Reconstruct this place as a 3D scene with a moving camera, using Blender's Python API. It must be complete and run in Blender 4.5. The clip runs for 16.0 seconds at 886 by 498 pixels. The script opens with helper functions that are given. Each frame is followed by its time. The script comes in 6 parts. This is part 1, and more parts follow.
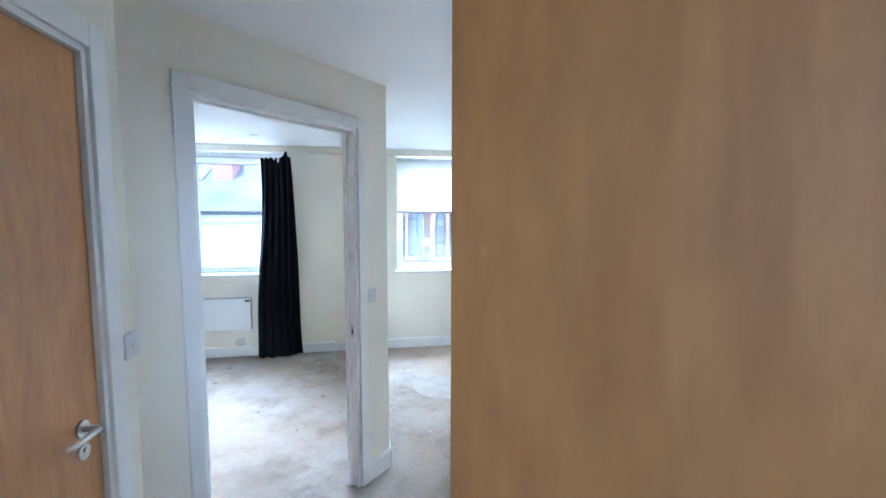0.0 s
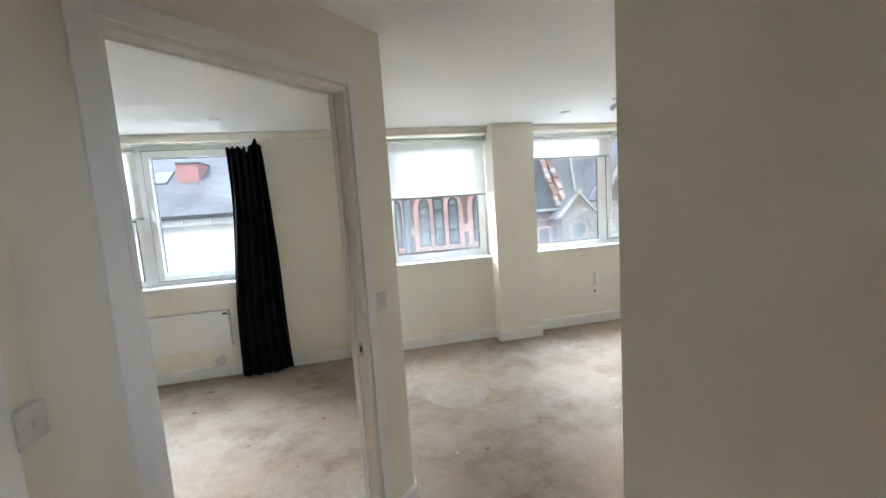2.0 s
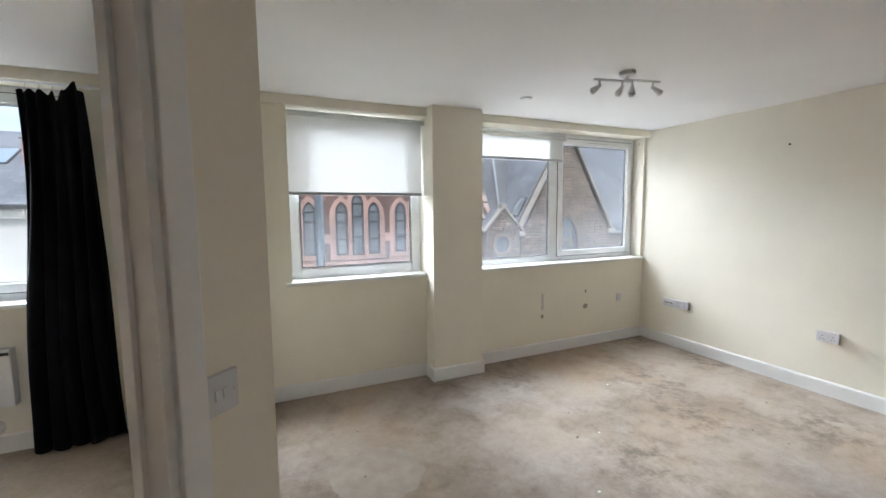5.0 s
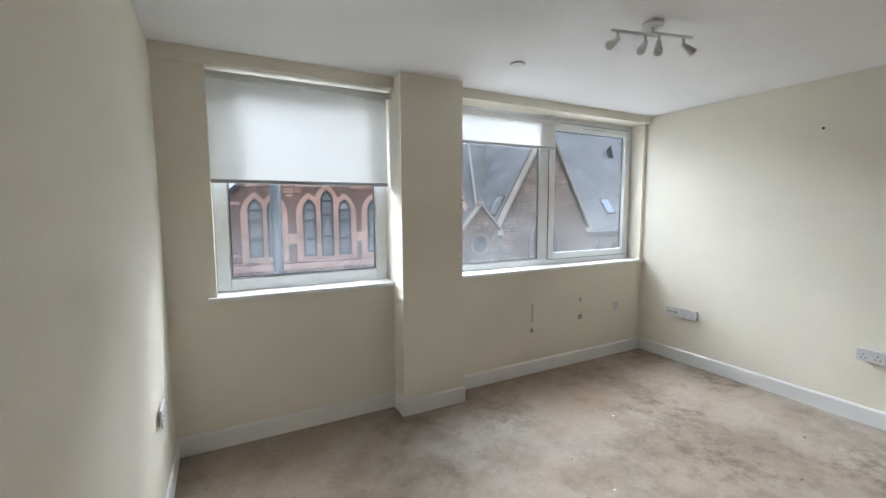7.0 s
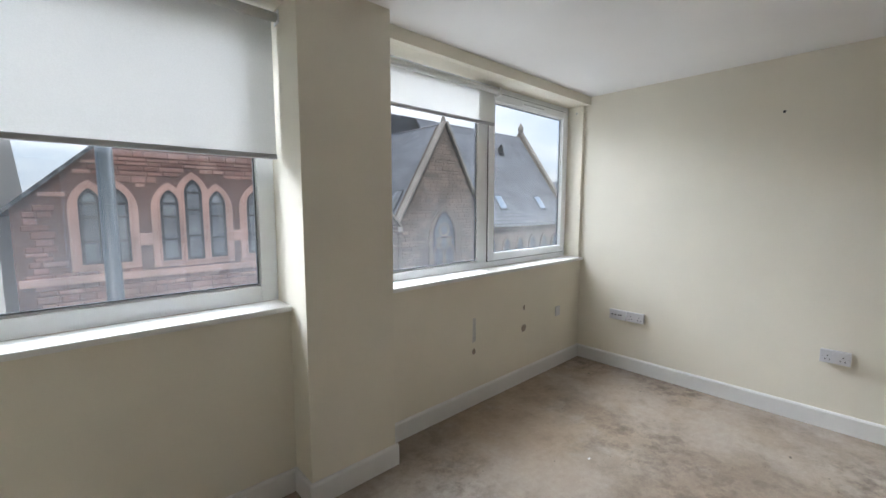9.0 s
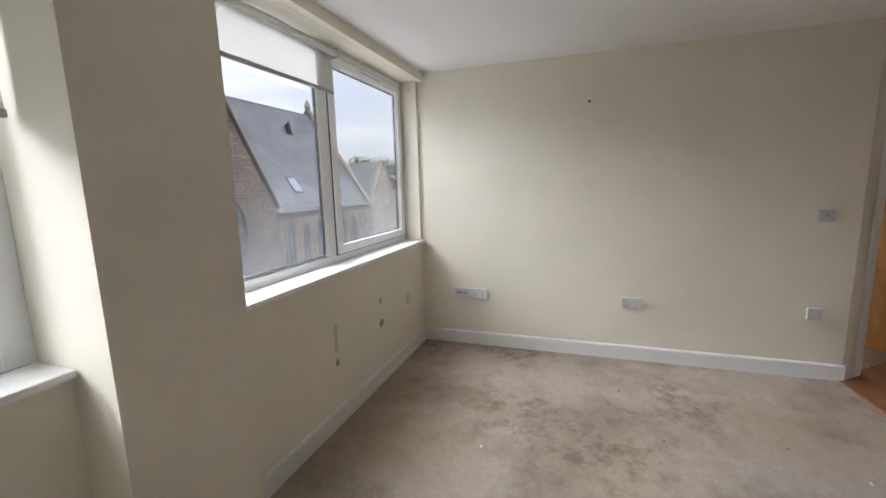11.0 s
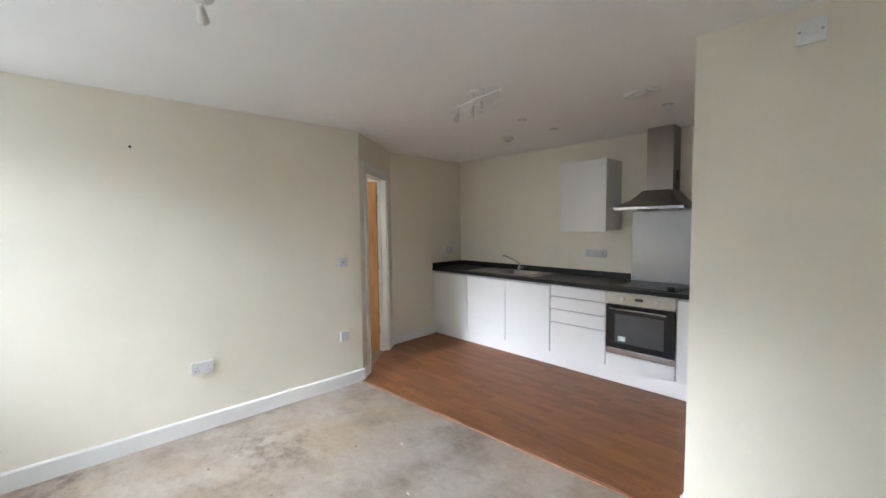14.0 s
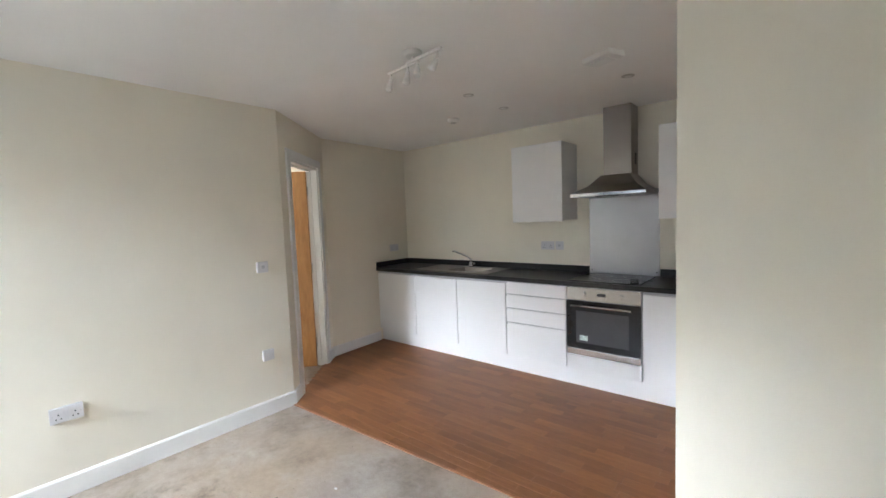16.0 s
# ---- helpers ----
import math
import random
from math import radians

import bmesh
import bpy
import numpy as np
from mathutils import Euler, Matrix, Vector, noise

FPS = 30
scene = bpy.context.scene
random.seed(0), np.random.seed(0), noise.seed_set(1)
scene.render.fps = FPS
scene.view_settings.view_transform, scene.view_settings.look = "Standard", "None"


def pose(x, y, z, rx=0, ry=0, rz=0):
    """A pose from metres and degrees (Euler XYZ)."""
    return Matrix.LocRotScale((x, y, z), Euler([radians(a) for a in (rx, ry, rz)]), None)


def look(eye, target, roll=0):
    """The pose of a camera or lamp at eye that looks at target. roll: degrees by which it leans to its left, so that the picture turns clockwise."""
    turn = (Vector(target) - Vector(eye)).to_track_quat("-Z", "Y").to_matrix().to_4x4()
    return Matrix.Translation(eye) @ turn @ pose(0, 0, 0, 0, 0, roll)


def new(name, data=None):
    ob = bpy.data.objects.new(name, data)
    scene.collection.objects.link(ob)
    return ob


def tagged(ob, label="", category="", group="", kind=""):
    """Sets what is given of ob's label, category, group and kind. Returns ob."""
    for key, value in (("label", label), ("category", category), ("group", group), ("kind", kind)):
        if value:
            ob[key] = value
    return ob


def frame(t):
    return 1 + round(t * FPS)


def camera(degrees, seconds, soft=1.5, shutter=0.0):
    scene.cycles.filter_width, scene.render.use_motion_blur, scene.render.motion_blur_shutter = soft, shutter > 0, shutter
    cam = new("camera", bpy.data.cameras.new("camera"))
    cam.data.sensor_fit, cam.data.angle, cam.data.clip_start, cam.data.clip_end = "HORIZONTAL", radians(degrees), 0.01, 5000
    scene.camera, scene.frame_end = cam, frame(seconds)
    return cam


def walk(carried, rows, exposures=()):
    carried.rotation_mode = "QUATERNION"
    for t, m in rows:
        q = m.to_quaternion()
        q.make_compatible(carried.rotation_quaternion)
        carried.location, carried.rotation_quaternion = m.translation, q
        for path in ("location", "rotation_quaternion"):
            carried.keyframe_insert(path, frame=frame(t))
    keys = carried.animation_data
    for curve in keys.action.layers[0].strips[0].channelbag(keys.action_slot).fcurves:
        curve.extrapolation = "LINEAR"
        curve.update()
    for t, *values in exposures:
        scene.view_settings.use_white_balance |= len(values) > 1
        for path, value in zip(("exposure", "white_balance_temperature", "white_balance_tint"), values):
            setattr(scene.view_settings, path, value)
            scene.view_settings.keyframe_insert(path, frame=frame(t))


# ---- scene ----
cam = camera(94.7, 16.0)
PATH = [
    (0, (0.193, -0.208, 1.65), (0.538, 1.756, 1.485), 0.1),
    (0.5, (0.112, -0.099, 1.631), (0.437, 1.872, 1.452), 0.1),
    (0.7, (0.134, 0.001, 1.596), (0.443, 1.967, 1.407), -0.3),
    (1, (0.146, 0.036, 1.572), (0.472, 2.0, 1.38), -0.6),
    (1.5, (0.167, 0.127, 1.574), (0.555, 2.076, 1.347), -1.3),
    (2, (0.074, 0.33, 1.612), (0.51, 2.269, 1.39), -3.9),
    (2.5, (-0.012, 0.529, 1.617), (0.491, 2.452, 1.392), -5.1),
    (3, (-0.016, 0.674, 1.618), (0.556, 2.578, 1.396), -4.7),
    (3.5, (0.079, 0.871, 1.614), (0.726, 2.752, 1.404), -3.1),
    (4, (0.18, 1.023, 1.618), (0.892, 2.88, 1.41), -1.7),
    (4.2, (0.213, 1.084, 1.603), (0.948, 2.934, 1.403), -1.2),
    (6.3, (0.426, 1.716, 1.489), (1.309, 3.5, 1.303), -1.2),
    (6.5, (0.485, 1.771, 1.486), (1.37, 3.556, 1.306), -1.2),
    (7, (0.591, 1.951, 1.502), (1.511, 3.716, 1.31), -0.3),
    (7.5, (0.666, 2.093, 1.478), (1.65, 3.824, 1.283), 0.2),
    (8, (0.757, 2.327, 1.486), (1.828, 4.003, 1.276), 0.2),
    (8.2, (0.787, 2.415, 1.479), (1.905, 4.061, 1.273), 0.1),
    (10.5, (0.948, 3.397, 1.442), (2.712, 4.295, 1.151), -0.6),
    (11, (0.946, 3.396, 1.469), (2.815, 4.035, 1.157), -1.5),
    (11.5, (1.039, 3.553, 1.429), (3.006, 3.783, 1.152), -2.1),
    (12, (1.064, 3.627, 1.449), (3.037, 3.424, 1.195), -2.0),
    (12.5, (1.081, 3.713, 1.503), (2.953, 3.047, 1.275), -1.0),
    (13, (1.044, 3.751, 1.524), (2.756, 2.73, 1.358), -0.5),
    (13.5, (1.053, 3.77, 1.543), (2.61, 2.521, 1.407), -0.3),
    (14, (1.016, 3.733, 1.546), (2.47, 2.366, 1.421), -0.6),
    (14.5, (1.049, 3.714, 1.537), (2.405, 2.249, 1.419), -1.0),
    (15, (1.097, 3.605, 1.525), (2.419, 2.11, 1.402), -1.8),
    (15.5, (1.213, 3.462, 1.517), (2.523, 1.956, 1.382), -2.2),
    (16, (1.31, 3.324, 1.514), (2.594, 1.798, 1.366), -2.2),
]
EXPOSURES = [
    (0.0, 3.1, 4600, 8), (0.5, 2.7, 4900, 8), (0.8, 2.55, 5150, 8), (1.5, 2.4, 5650, 9), (3.0, 2.05, 5950, 10), (4.2, 1.8, 6050, 12), (6.3, 1.65, 6050, 13),
    (7.0, 1.52, 5950, 12), (8.2, 1.35, 5950, 11), (10.3, 1.1, 6350, 17), (11.0, 1.12, 6350, 17), (12.0, 1.35, 6250, 14), (12.5, 1.45, 6250, 14), (13.0, 1.62, 6200, 13), (14.5, 2.0, 5900, 12), (16.0, 2.05, 5900, 12),
]
walk(cam, [(t, look(eye, target, roll)) for t, eye, target, roll in PATH], EXPOSURES)

# ---- light ----
world = bpy.data.worlds.new("overcast_sky")
scene.world = world
world.use_nodes = True
wt = world.node_tree
wt.nodes.clear()
w_out = wt.nodes.new("ShaderNodeOutputWorld")
w_bg = wt.nodes.new("ShaderNodeBackground")
w_sky = wt.nodes.new("ShaderNodeTexSky")
w_sky.sky_type = "NISHITA"
w_sky.sun_disc = False
w_sky.sun_elevation, w_sky.sun_rotation = radians(48), radians(35)
w_sky.air_density, w_sky.dust_density, w_sky.ozone_density = 1.0, 4.0, 1.0
w_tc = wt.nodes.new("ShaderNodeTexCoord")
w_map = wt.nodes.new("ShaderNodeMapping")
w_map.inputs["Scale"].default_value = (1.0, 1.0, 3.2)
w_no = wt.nodes.new("ShaderNodeTexNoise")
w_no.inputs["Scale"].default_value, w_no.inputs["Detail"].default_value, w_no.inputs["Roughness"].default_value = 3.0, 8.0, 0.55
w_ramp = wt.nodes.new("ShaderNodeValToRGB")
w_ramp.color_ramp.elements[0].position, w_ramp.color_ramp.elements[1].position = 0.38, 0.66
w_mix = wt.nodes.new("ShaderNodeMixRGB")
w_cloud = wt.nodes.new("ShaderNodeMixRGB")
w_cloud.inputs[1].default_value, w_cloud.inputs[2].default_value = (1.3, 1.7, 2.1, 1), (2.75, 2.85, 2.8, 1)
w_mix.inputs[0].default_value = 0.85
L = wt.links.new
L(w_tc.outputs["Generated"], w_map.inputs["Vector"])
L(w_map.outputs["Vector"], w_no.inputs["Vector"])
L(w_no.outputs["Fac"], w_ramp.inputs["Fac"])
L(w_ramp.outputs["Color"], w_cloud.inputs[0])
L(w_sky.outputs["Color"], w_mix.inputs[1])
L(w_cloud.outputs["Color"], w_mix.inputs[2])
L(w_mix.outputs["Color"], w_bg.inputs["Color"])
L(w_bg.outputs["Background"], w_out.inputs["Surface"])
w_bg.inputs["Strength"].default_value = 0.15

sun = new("sun", bpy.data.lights.new("sun", "SUN"))
sun.data.energy, sun.data.angle, sun.data.color = 1.05, radians(12), (1.0, 0.96, 0.9)
sun.matrix_world = look((-12, -18, 32), (2, 4, 0))


def window_fill(x, y, z, width, height, target, watts, spread=180):
    """An added lamp hung outside an opening, standing in for the open sky's light."""
    lamp = new("window_fill", bpy.data.lights.new("window_fill", "AREA"))
    lamp.data.shape, lamp.data.size, lamp.data.size_y, lamp.data.energy = "RECTANGLE", width, height, watts
    lamp.data.color, lamp.data.spread = (0.90, 0.96, 1.0), radians(spread)
    lamp.matrix_world = look((x, y, z), target)
    return lamp


# added lamps, placed where no view through the windows reaches them
window_fill(4.6, 8.6, 6.75, 4.6, 4.0, (2.5, 2.7, 0.9), 160, 115)
# added beams aimed at the kitchen fronts, the east wall and the carpet
window_fill(3.55, 9.0, 3.5, 1.3, 0.9, (3.4, 0.0, 0.6), 31, 70)
window_fill(-0.8, 8.3, 4.3, 2.4, 2.0, (4.4, 2.8, 0.9), 14, 100)
window_fill(2.2, 6.4, 4.2, 2.6, 2.4, (2.3, 3.5, 0.4), 26)
window_fill(-2.0, 6.9, 4.0, 3.4, 2.8, (-0.9, 2.4, 0.8), 108, 80)
# added lamp beyond the corridor's unseen opening, brightening the hall's left wall
window_fill(0.95, -2.9, 2.3, 1.2, 1.4, (-0.67, 0.6, 1.8), 1.6, 30)
# added strip lamp, aimed through the bedroom doorway at the hall wall
window_fill(-2.8, 6.9, 3.05, 2.4, 0.5, (0.9, 0.5, 1.1), 22, 60)
# added lamp below the sills, aimed up to brighten the ceiling like street bounce
window_fill(3.2, 7.6, -1.1, 3.0, 1.4, (3.0, 2.6, 2.4), 4.5, 100)
# added lamp at the lobby's unseen opening, lighting the kitchen door leaf
window_fill(7.3, 1.3, 2.2, 1.8, 1.4, (5.4, 1.2, 1.0), 40)


# ---- materials ----
def material(name, color, rough=0.6, metal=0.0, vary=0.06, scale=6.0, fine=90.0, bump=0.05, dark=None, coat=0.0, spec=0.5):
    """A painted or plain surface: two scales of tone variation, fine relief."""
    m = bpy.data.materials.new(name)
    m.use_nodes = True
    nt = m.node_tree
    b = nt.nodes["Principled BSDF"]
    b.inputs["Roughness"].default_value, b.inputs["Metallic"].default_value = rough, metal
    b.inputs["Coat Weight"].default_value = coat
    b.inputs["Specular IOR Level"].default_value = spec
    tc = nt.nodes.new("ShaderNodeTexCoord")
    n1, n2 = nt.nodes.new("ShaderNodeTexNoise"), nt.nodes.new("ShaderNodeTexNoise")
    n1.inputs["Scale"].default_value, n1.inputs["Detail"].default_value = scale, 4
    n2.inputs["Scale"].default_value, n2.inputs["Detail"].default_value = fine, 3
    add = nt.nodes.new("ShaderNodeMath")
    add.operation = "MULTIPLY_ADD"
    add.inputs[1].default_value = 0.35
    mix = nt.nodes.new("ShaderNodeMixRGB")
    c = Vector(color)
    lo = Vector(dark) if dark else c * (1 - vary)
    hi = c * (1 + vary)
    mix.inputs[1].default_value, mix.inputs[2].default_value = (*lo, 1), (*[min(v, 0.95) for v in hi], 1)
    nt.links.new(tc.outputs["Object"], n1.inputs["Vector"])
    nt.links.new(tc.outputs["Object"], n2.inputs["Vector"])
    nt.links.new(n2.outputs["Fac"], add.inputs[0])
    sub = nt.nodes.new("ShaderNodeMath")
    sub.operation = "SUBTRACT"
    sub.inputs[1].default_value = 0.175
    nt.links.new(n1.outputs["Fac"], sub.inputs[0])
    nt.links.new(sub.outputs[0], add.inputs[2])
    ramp = nt.nodes.new("ShaderNodeMapRange")
    ramp.inputs["From Min"].default_value, ramp.inputs["From Max"].default_value = 0.3, 0.7
    nt.links.new(add.outputs[0], ramp.inputs["Value"])
    nt.links.new(ramp.outputs["Result"], mix.inputs[0])
    nt.links.new(mix.outputs[0], b.inputs["Base Color"])
    if bump:
        bp = nt.nodes.new("ShaderNodeBump")
        bp.inputs["Strength"].default_value, bp.inputs["Distance"].default_value = bump, 0.01
        nt.links.new(n2.outputs["Fac"], bp.inputs["Height"])
        nt.links.new(bp.outputs["Normal"], b.inputs["Normal"])
    return m


def wood(name, light, dark, along="Z", rough=0.45, stretch=14.0, scale=1.0, per_object=0.0, distort=1.6):
    """Veneer or plank: long grain along one axis, broad figure across it."""
    m = bpy.data.materials.new(name)
    m.use_nodes = True
    nt = m.node_tree
    b = nt.nodes["Principled BSDF"]
    b.inputs["Roughness"].default_value = rough
    tc, mp = nt.nodes.new("ShaderNodeTexCoord"), nt.nodes.new("ShaderNodeMapping")
    s = [stretch * scale] * 3
    s["XYZ".index(along)] = scale
    mp.inputs["Scale"].default_value = s
    info = nt.nodes.new("ShaderNodeObjectInfo")
    off = nt.nodes.new("ShaderNodeVectorMath")
    off.operation = "SCALE"
    off.inputs[0].default_value = (13.0, 7.0, 29.0)
    nt.links.new(info.outputs["Random"], off.inputs["Scale"])
    nt.links.new(off.outputs[0], mp.inputs["Location"])
    n1, n2 = nt.nodes.new("ShaderNodeTexNoise"), nt.nodes.new("ShaderNodeTexNoise")
    n1.inputs["Scale"].default_value, n1.inputs["Detail"].default_value, n1.inputs["Distortion"].default_value = 0.55, 5, distort
    n2.inputs["Scale"].default_value, n2.inputs["Detail"].default_value = 6.0, 4
    mix, mix2 = nt.nodes.new("ShaderNodeMixRGB"), nt.nodes.new("ShaderNodeMixRGB")
    mix.inputs[1].default_value, mix.inputs[2].default_value = (*dark, 1), (*light, 1)
    mix2.blend_type = "MULTIPLY"
    mix2.inputs[0].default_value = 0.35
    rg = nt.nodes.new("ShaderNodeMapRange")
    rg.inputs["From Min"].default_value, rg.inputs["From Max"].default_value = 0.32, 0.68
    nt.links.new(tc.outputs["Object"], mp.inputs["Vector"])
    nt.links.new(mp.outputs["Vector"], n1.inputs["Vector"])
    nt.links.new(mp.outputs["Vector"], n2.inputs["Vector"])
    nt.links.new(n1.outputs["Fac"], rg.inputs["Value"])
    nt.links.new(rg.outputs["Result"], mix.inputs[0])
    nt.links.new(mix.outputs[0], mix2.inputs[1])
    nt.links.new(n2.outputs["Fac"], mix2.inputs[2])
    last = mix2
    if per_object:
        hs = nt.nodes.new("ShaderNodeHueSaturation")
        mr = nt.nodes.new("ShaderNodeMapRange")
        mr.inputs["To Min"].default_value, mr.inputs["To Max"].default_value = 1 - per_object, 1 + per_object
        nt.links.new(info.outputs["Random"], mr.inputs["Value"])
        nt.links.new(mr.outputs["Result"], hs.inputs["Value"])
        nt.links.new(mix2.outputs[0], hs.inputs["Color"])
        last = hs
    nt.links.new(last.outputs[0], b.inputs["Base Color"])
    bp = nt.nodes.new("ShaderNodeBump")
    bp.inputs["Strength"].default_value, bp.inputs["Distance"].default_value = 0.06, 0.005
    nt.links.new(n2.outputs["Fac"], bp.inputs["Height"])
    nt.links.new(bp.outputs["Normal"], b.inputs["Normal"])
    return m


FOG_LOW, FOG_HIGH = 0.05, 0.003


def glass(name, color, rough=0.0):
    m = bpy.data.materials.new(name)
    m.use_nodes = True
    b = m.node_tree.nodes["Principled BSDF"]
    b.inputs["Base Color"].default_value = (*color, 1)
    b.inputs["Roughness"].default_value, b.inputs["Transmission Weight"].default_value, b.inputs["IOR"].default_value = rough, 1.0, 1.45
    nt = m.node_tree
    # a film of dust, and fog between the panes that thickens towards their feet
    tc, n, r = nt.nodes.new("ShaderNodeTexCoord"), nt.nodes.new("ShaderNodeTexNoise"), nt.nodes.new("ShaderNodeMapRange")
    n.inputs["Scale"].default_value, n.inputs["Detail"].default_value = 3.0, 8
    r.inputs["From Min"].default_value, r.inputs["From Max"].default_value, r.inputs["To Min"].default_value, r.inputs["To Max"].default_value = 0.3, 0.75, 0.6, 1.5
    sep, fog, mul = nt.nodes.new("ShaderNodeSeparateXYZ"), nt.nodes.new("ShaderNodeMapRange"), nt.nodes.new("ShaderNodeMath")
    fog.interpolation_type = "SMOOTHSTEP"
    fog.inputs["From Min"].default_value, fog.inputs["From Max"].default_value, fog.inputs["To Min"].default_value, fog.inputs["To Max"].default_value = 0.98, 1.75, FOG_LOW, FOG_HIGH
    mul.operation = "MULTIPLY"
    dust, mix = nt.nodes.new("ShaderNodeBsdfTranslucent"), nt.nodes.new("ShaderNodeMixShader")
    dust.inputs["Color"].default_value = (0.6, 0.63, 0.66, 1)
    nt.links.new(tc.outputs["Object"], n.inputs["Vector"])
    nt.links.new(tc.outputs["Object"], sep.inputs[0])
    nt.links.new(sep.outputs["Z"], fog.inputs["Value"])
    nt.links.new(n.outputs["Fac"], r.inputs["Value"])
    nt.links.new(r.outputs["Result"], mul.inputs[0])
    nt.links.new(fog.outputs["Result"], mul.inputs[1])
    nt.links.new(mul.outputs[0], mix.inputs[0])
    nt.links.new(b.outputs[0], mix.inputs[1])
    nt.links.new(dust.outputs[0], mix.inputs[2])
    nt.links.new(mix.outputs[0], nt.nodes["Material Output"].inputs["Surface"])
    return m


STAINS = ((3.38, 3.78, 0.45), (3.82, 2.71, 0.42), (4.34, 3.87, 0.42), (3.1, 3.2, 0.4), (2.3, 4.3, 0.35), (2.4, 3.0, 0.4), (4.3, 4.6, 0.3))


def carpet_material():
    """Worn beige carpet: fibre grain, broad soiling, darker blotches and pale patches."""
    m = bpy.data.materials.new("worn_carpet")
    m.use_nodes = True
    nt = m.node_tree
    b = nt.nodes["Principled BSDF"]
    b.inputs["Roughness"].default_value, b.inputs["Specular IOR Level"].default_value = 0.95, 0.1
    tc = nt.nodes.new("ShaderNodeTexCoord")

    def noise_at(scale, detail, rough, lo, hi):
        n, r = nt.nodes.new("ShaderNodeTexNoise"), nt.nodes.new("ShaderNodeMapRange")
        n.inputs["Scale"].default_value, n.inputs["Detail"].default_value, n.inputs["Roughness"].default_value = scale, detail, rough
        r.inputs["From Min"].default_value, r.inputs["From Max"].default_value = lo, hi
        nt.links.new(tc.outputs["Object"], n.inputs["Vector"])
        nt.links.new(n.outputs["Fac"], r.inputs["Value"])
        return r.outputs["Result"], n.outputs["Fac"]

    def mix(fac, a, c, mode="MIX"):
        x = nt.nodes.new("ShaderNodeMixRGB")
        x.blend_type = mode
        for i, v in ((0, fac), (1, a), (2, c)):
            if isinstance(v, (tuple, float)):
                x.inputs[i].default_value = v
            else:
                nt.links.new(v, x.inputs[i])
        return x.outputs[0]

    def part_of(v, k):
        h = nt.nodes.new("ShaderNodeMath")
        h.operation = "MULTIPLY"
        h.inputs[1].default_value = k
        nt.links.new(v, h.inputs[0])
        return h.outputs[0]

    broad, _ = noise_at(0.75, 5, 0.55, 0.38, 0.62)
    blot, _ = noise_at(1.6, 10, 0.62, 0.46, 0.64)
    crust, _ = noise_at(7.0, 10, 0.72, 0.46, 0.63)
    pale, _ = noise_at(2.9, 10, 0.7, 0.54, 0.72)
    fine, fib = noise_at(170, 3, 0.6, 0.2, 0.8)
    c = mix(broad, (0.410, 0.322, 0.240, 1), (0.440, 0.384, 0.334, 1))
    c = mix(part_of(blot, 0.6), c, (0.240, 0.190, 0.145, 1))
    worn = mix(1.0, crust, mix(blot, (0.25, 0.25, 0.25, 1), (1.0, 1.0, 1.0, 1)), "MULTIPLY")
    c = mix(part_of(worn, 0.5), c, (0.165, 0.138, 0.112, 1))
    for x, y, r in STAINS:
        d, m_r = nt.nodes.new("ShaderNodeVectorMath"), nt.nodes.new("ShaderNodeMapRange")
        d.operation = "DISTANCE"
        d.inputs[1].default_value = (x, y, 0.0)
        m_r.inputs["From Min"].default_value, m_r.inputs["From Max"].default_value, m_r.inputs["To Min"].default_value, m_r.inputs["To Max"].default_value = r * 0.2, r, 0.75, 0.0
        nt.links.new(tc.outputs["Object"], d.inputs[0])
        nt.links.new(d.outputs["Value"], m_r.inputs["Value"])
        c = mix(mix(1.0, crust, m_r.outputs["Result"], "MULTIPLY"), c, (0.150, 0.125, 0.102, 1))
    c = mix(part_of(pale, 0.55), c, (0.475, 0.425, 0.368, 1))
    g = mix(fine, (0.82, 0.82, 0.82, 1), (1.1, 1.1, 1.1, 1))
    c = mix(1.0, c, g, "MULTIPLY")
    speck, _ = noise_at(48, 2, 0.5, 0.73, 0.76)
    c = mix(speck, c, (0.13, 0.10, 0.078, 1))
    tuft, _ = noise_at(26, 6, 0.7, 0.3, 0.7)
    c = mix(1.0, c, mix(tuft, (0.90, 0.895, 0.89, 1), (1.07, 1.07, 1.07, 1)), "MULTIPLY")
    nt.links.new(c, b.inputs["Base Color"])
    bp = nt.nodes.new("ShaderNodeBump")
    bp.inputs["Strength"].default_value, bp.inputs["Distance"].default_value = 0.5, 0.006
    nt.links.new(fib, bp.inputs["Height"])
    nt.links.new(bp.outputs["Normal"], b.inputs["Normal"])
    return m


CREAM = material("cream_wall_paint", (0.815, 0.764, 0.642), 0.7, vary=0.025, scale=2.2, fine=160, bump=0.06)
CEIL = material("white_ceiling_paint", (0.885, 0.875, 0.855), 0.8, vary=0.02, scale=1.5, fine=120, bump=0.04)
GLOSS = material("white_gloss_woodwork", (0.80, 0.79, 0.765), 0.35, vary=0.02, scale=5, fine=60, bump=0.02)
UPVC = material("white_upvc", (0.86, 0.88, 0.89), 0.3, vary=0.02, scale=9, fine=50, bump=0.01)
UNIT = material("white_gloss_laminate", (0.83, 0.82, 0.805), 0.22, vary=0.012, scale=4, fine=40, bump=0.0)
PLASTIC = material("white_plastic", (0.80, 0.80, 0.78), 0.35, vary=0.01, bump=0.0)
GREY_PLASTIC = material("grey_plastic", (0.45, 0.45, 0.46), 0.4, vary=0.02, bump=0.0)
BLACK = material("black_plastic", (0.02, 0.02, 0.021), 0.35, vary=0.05, bump=0.0)
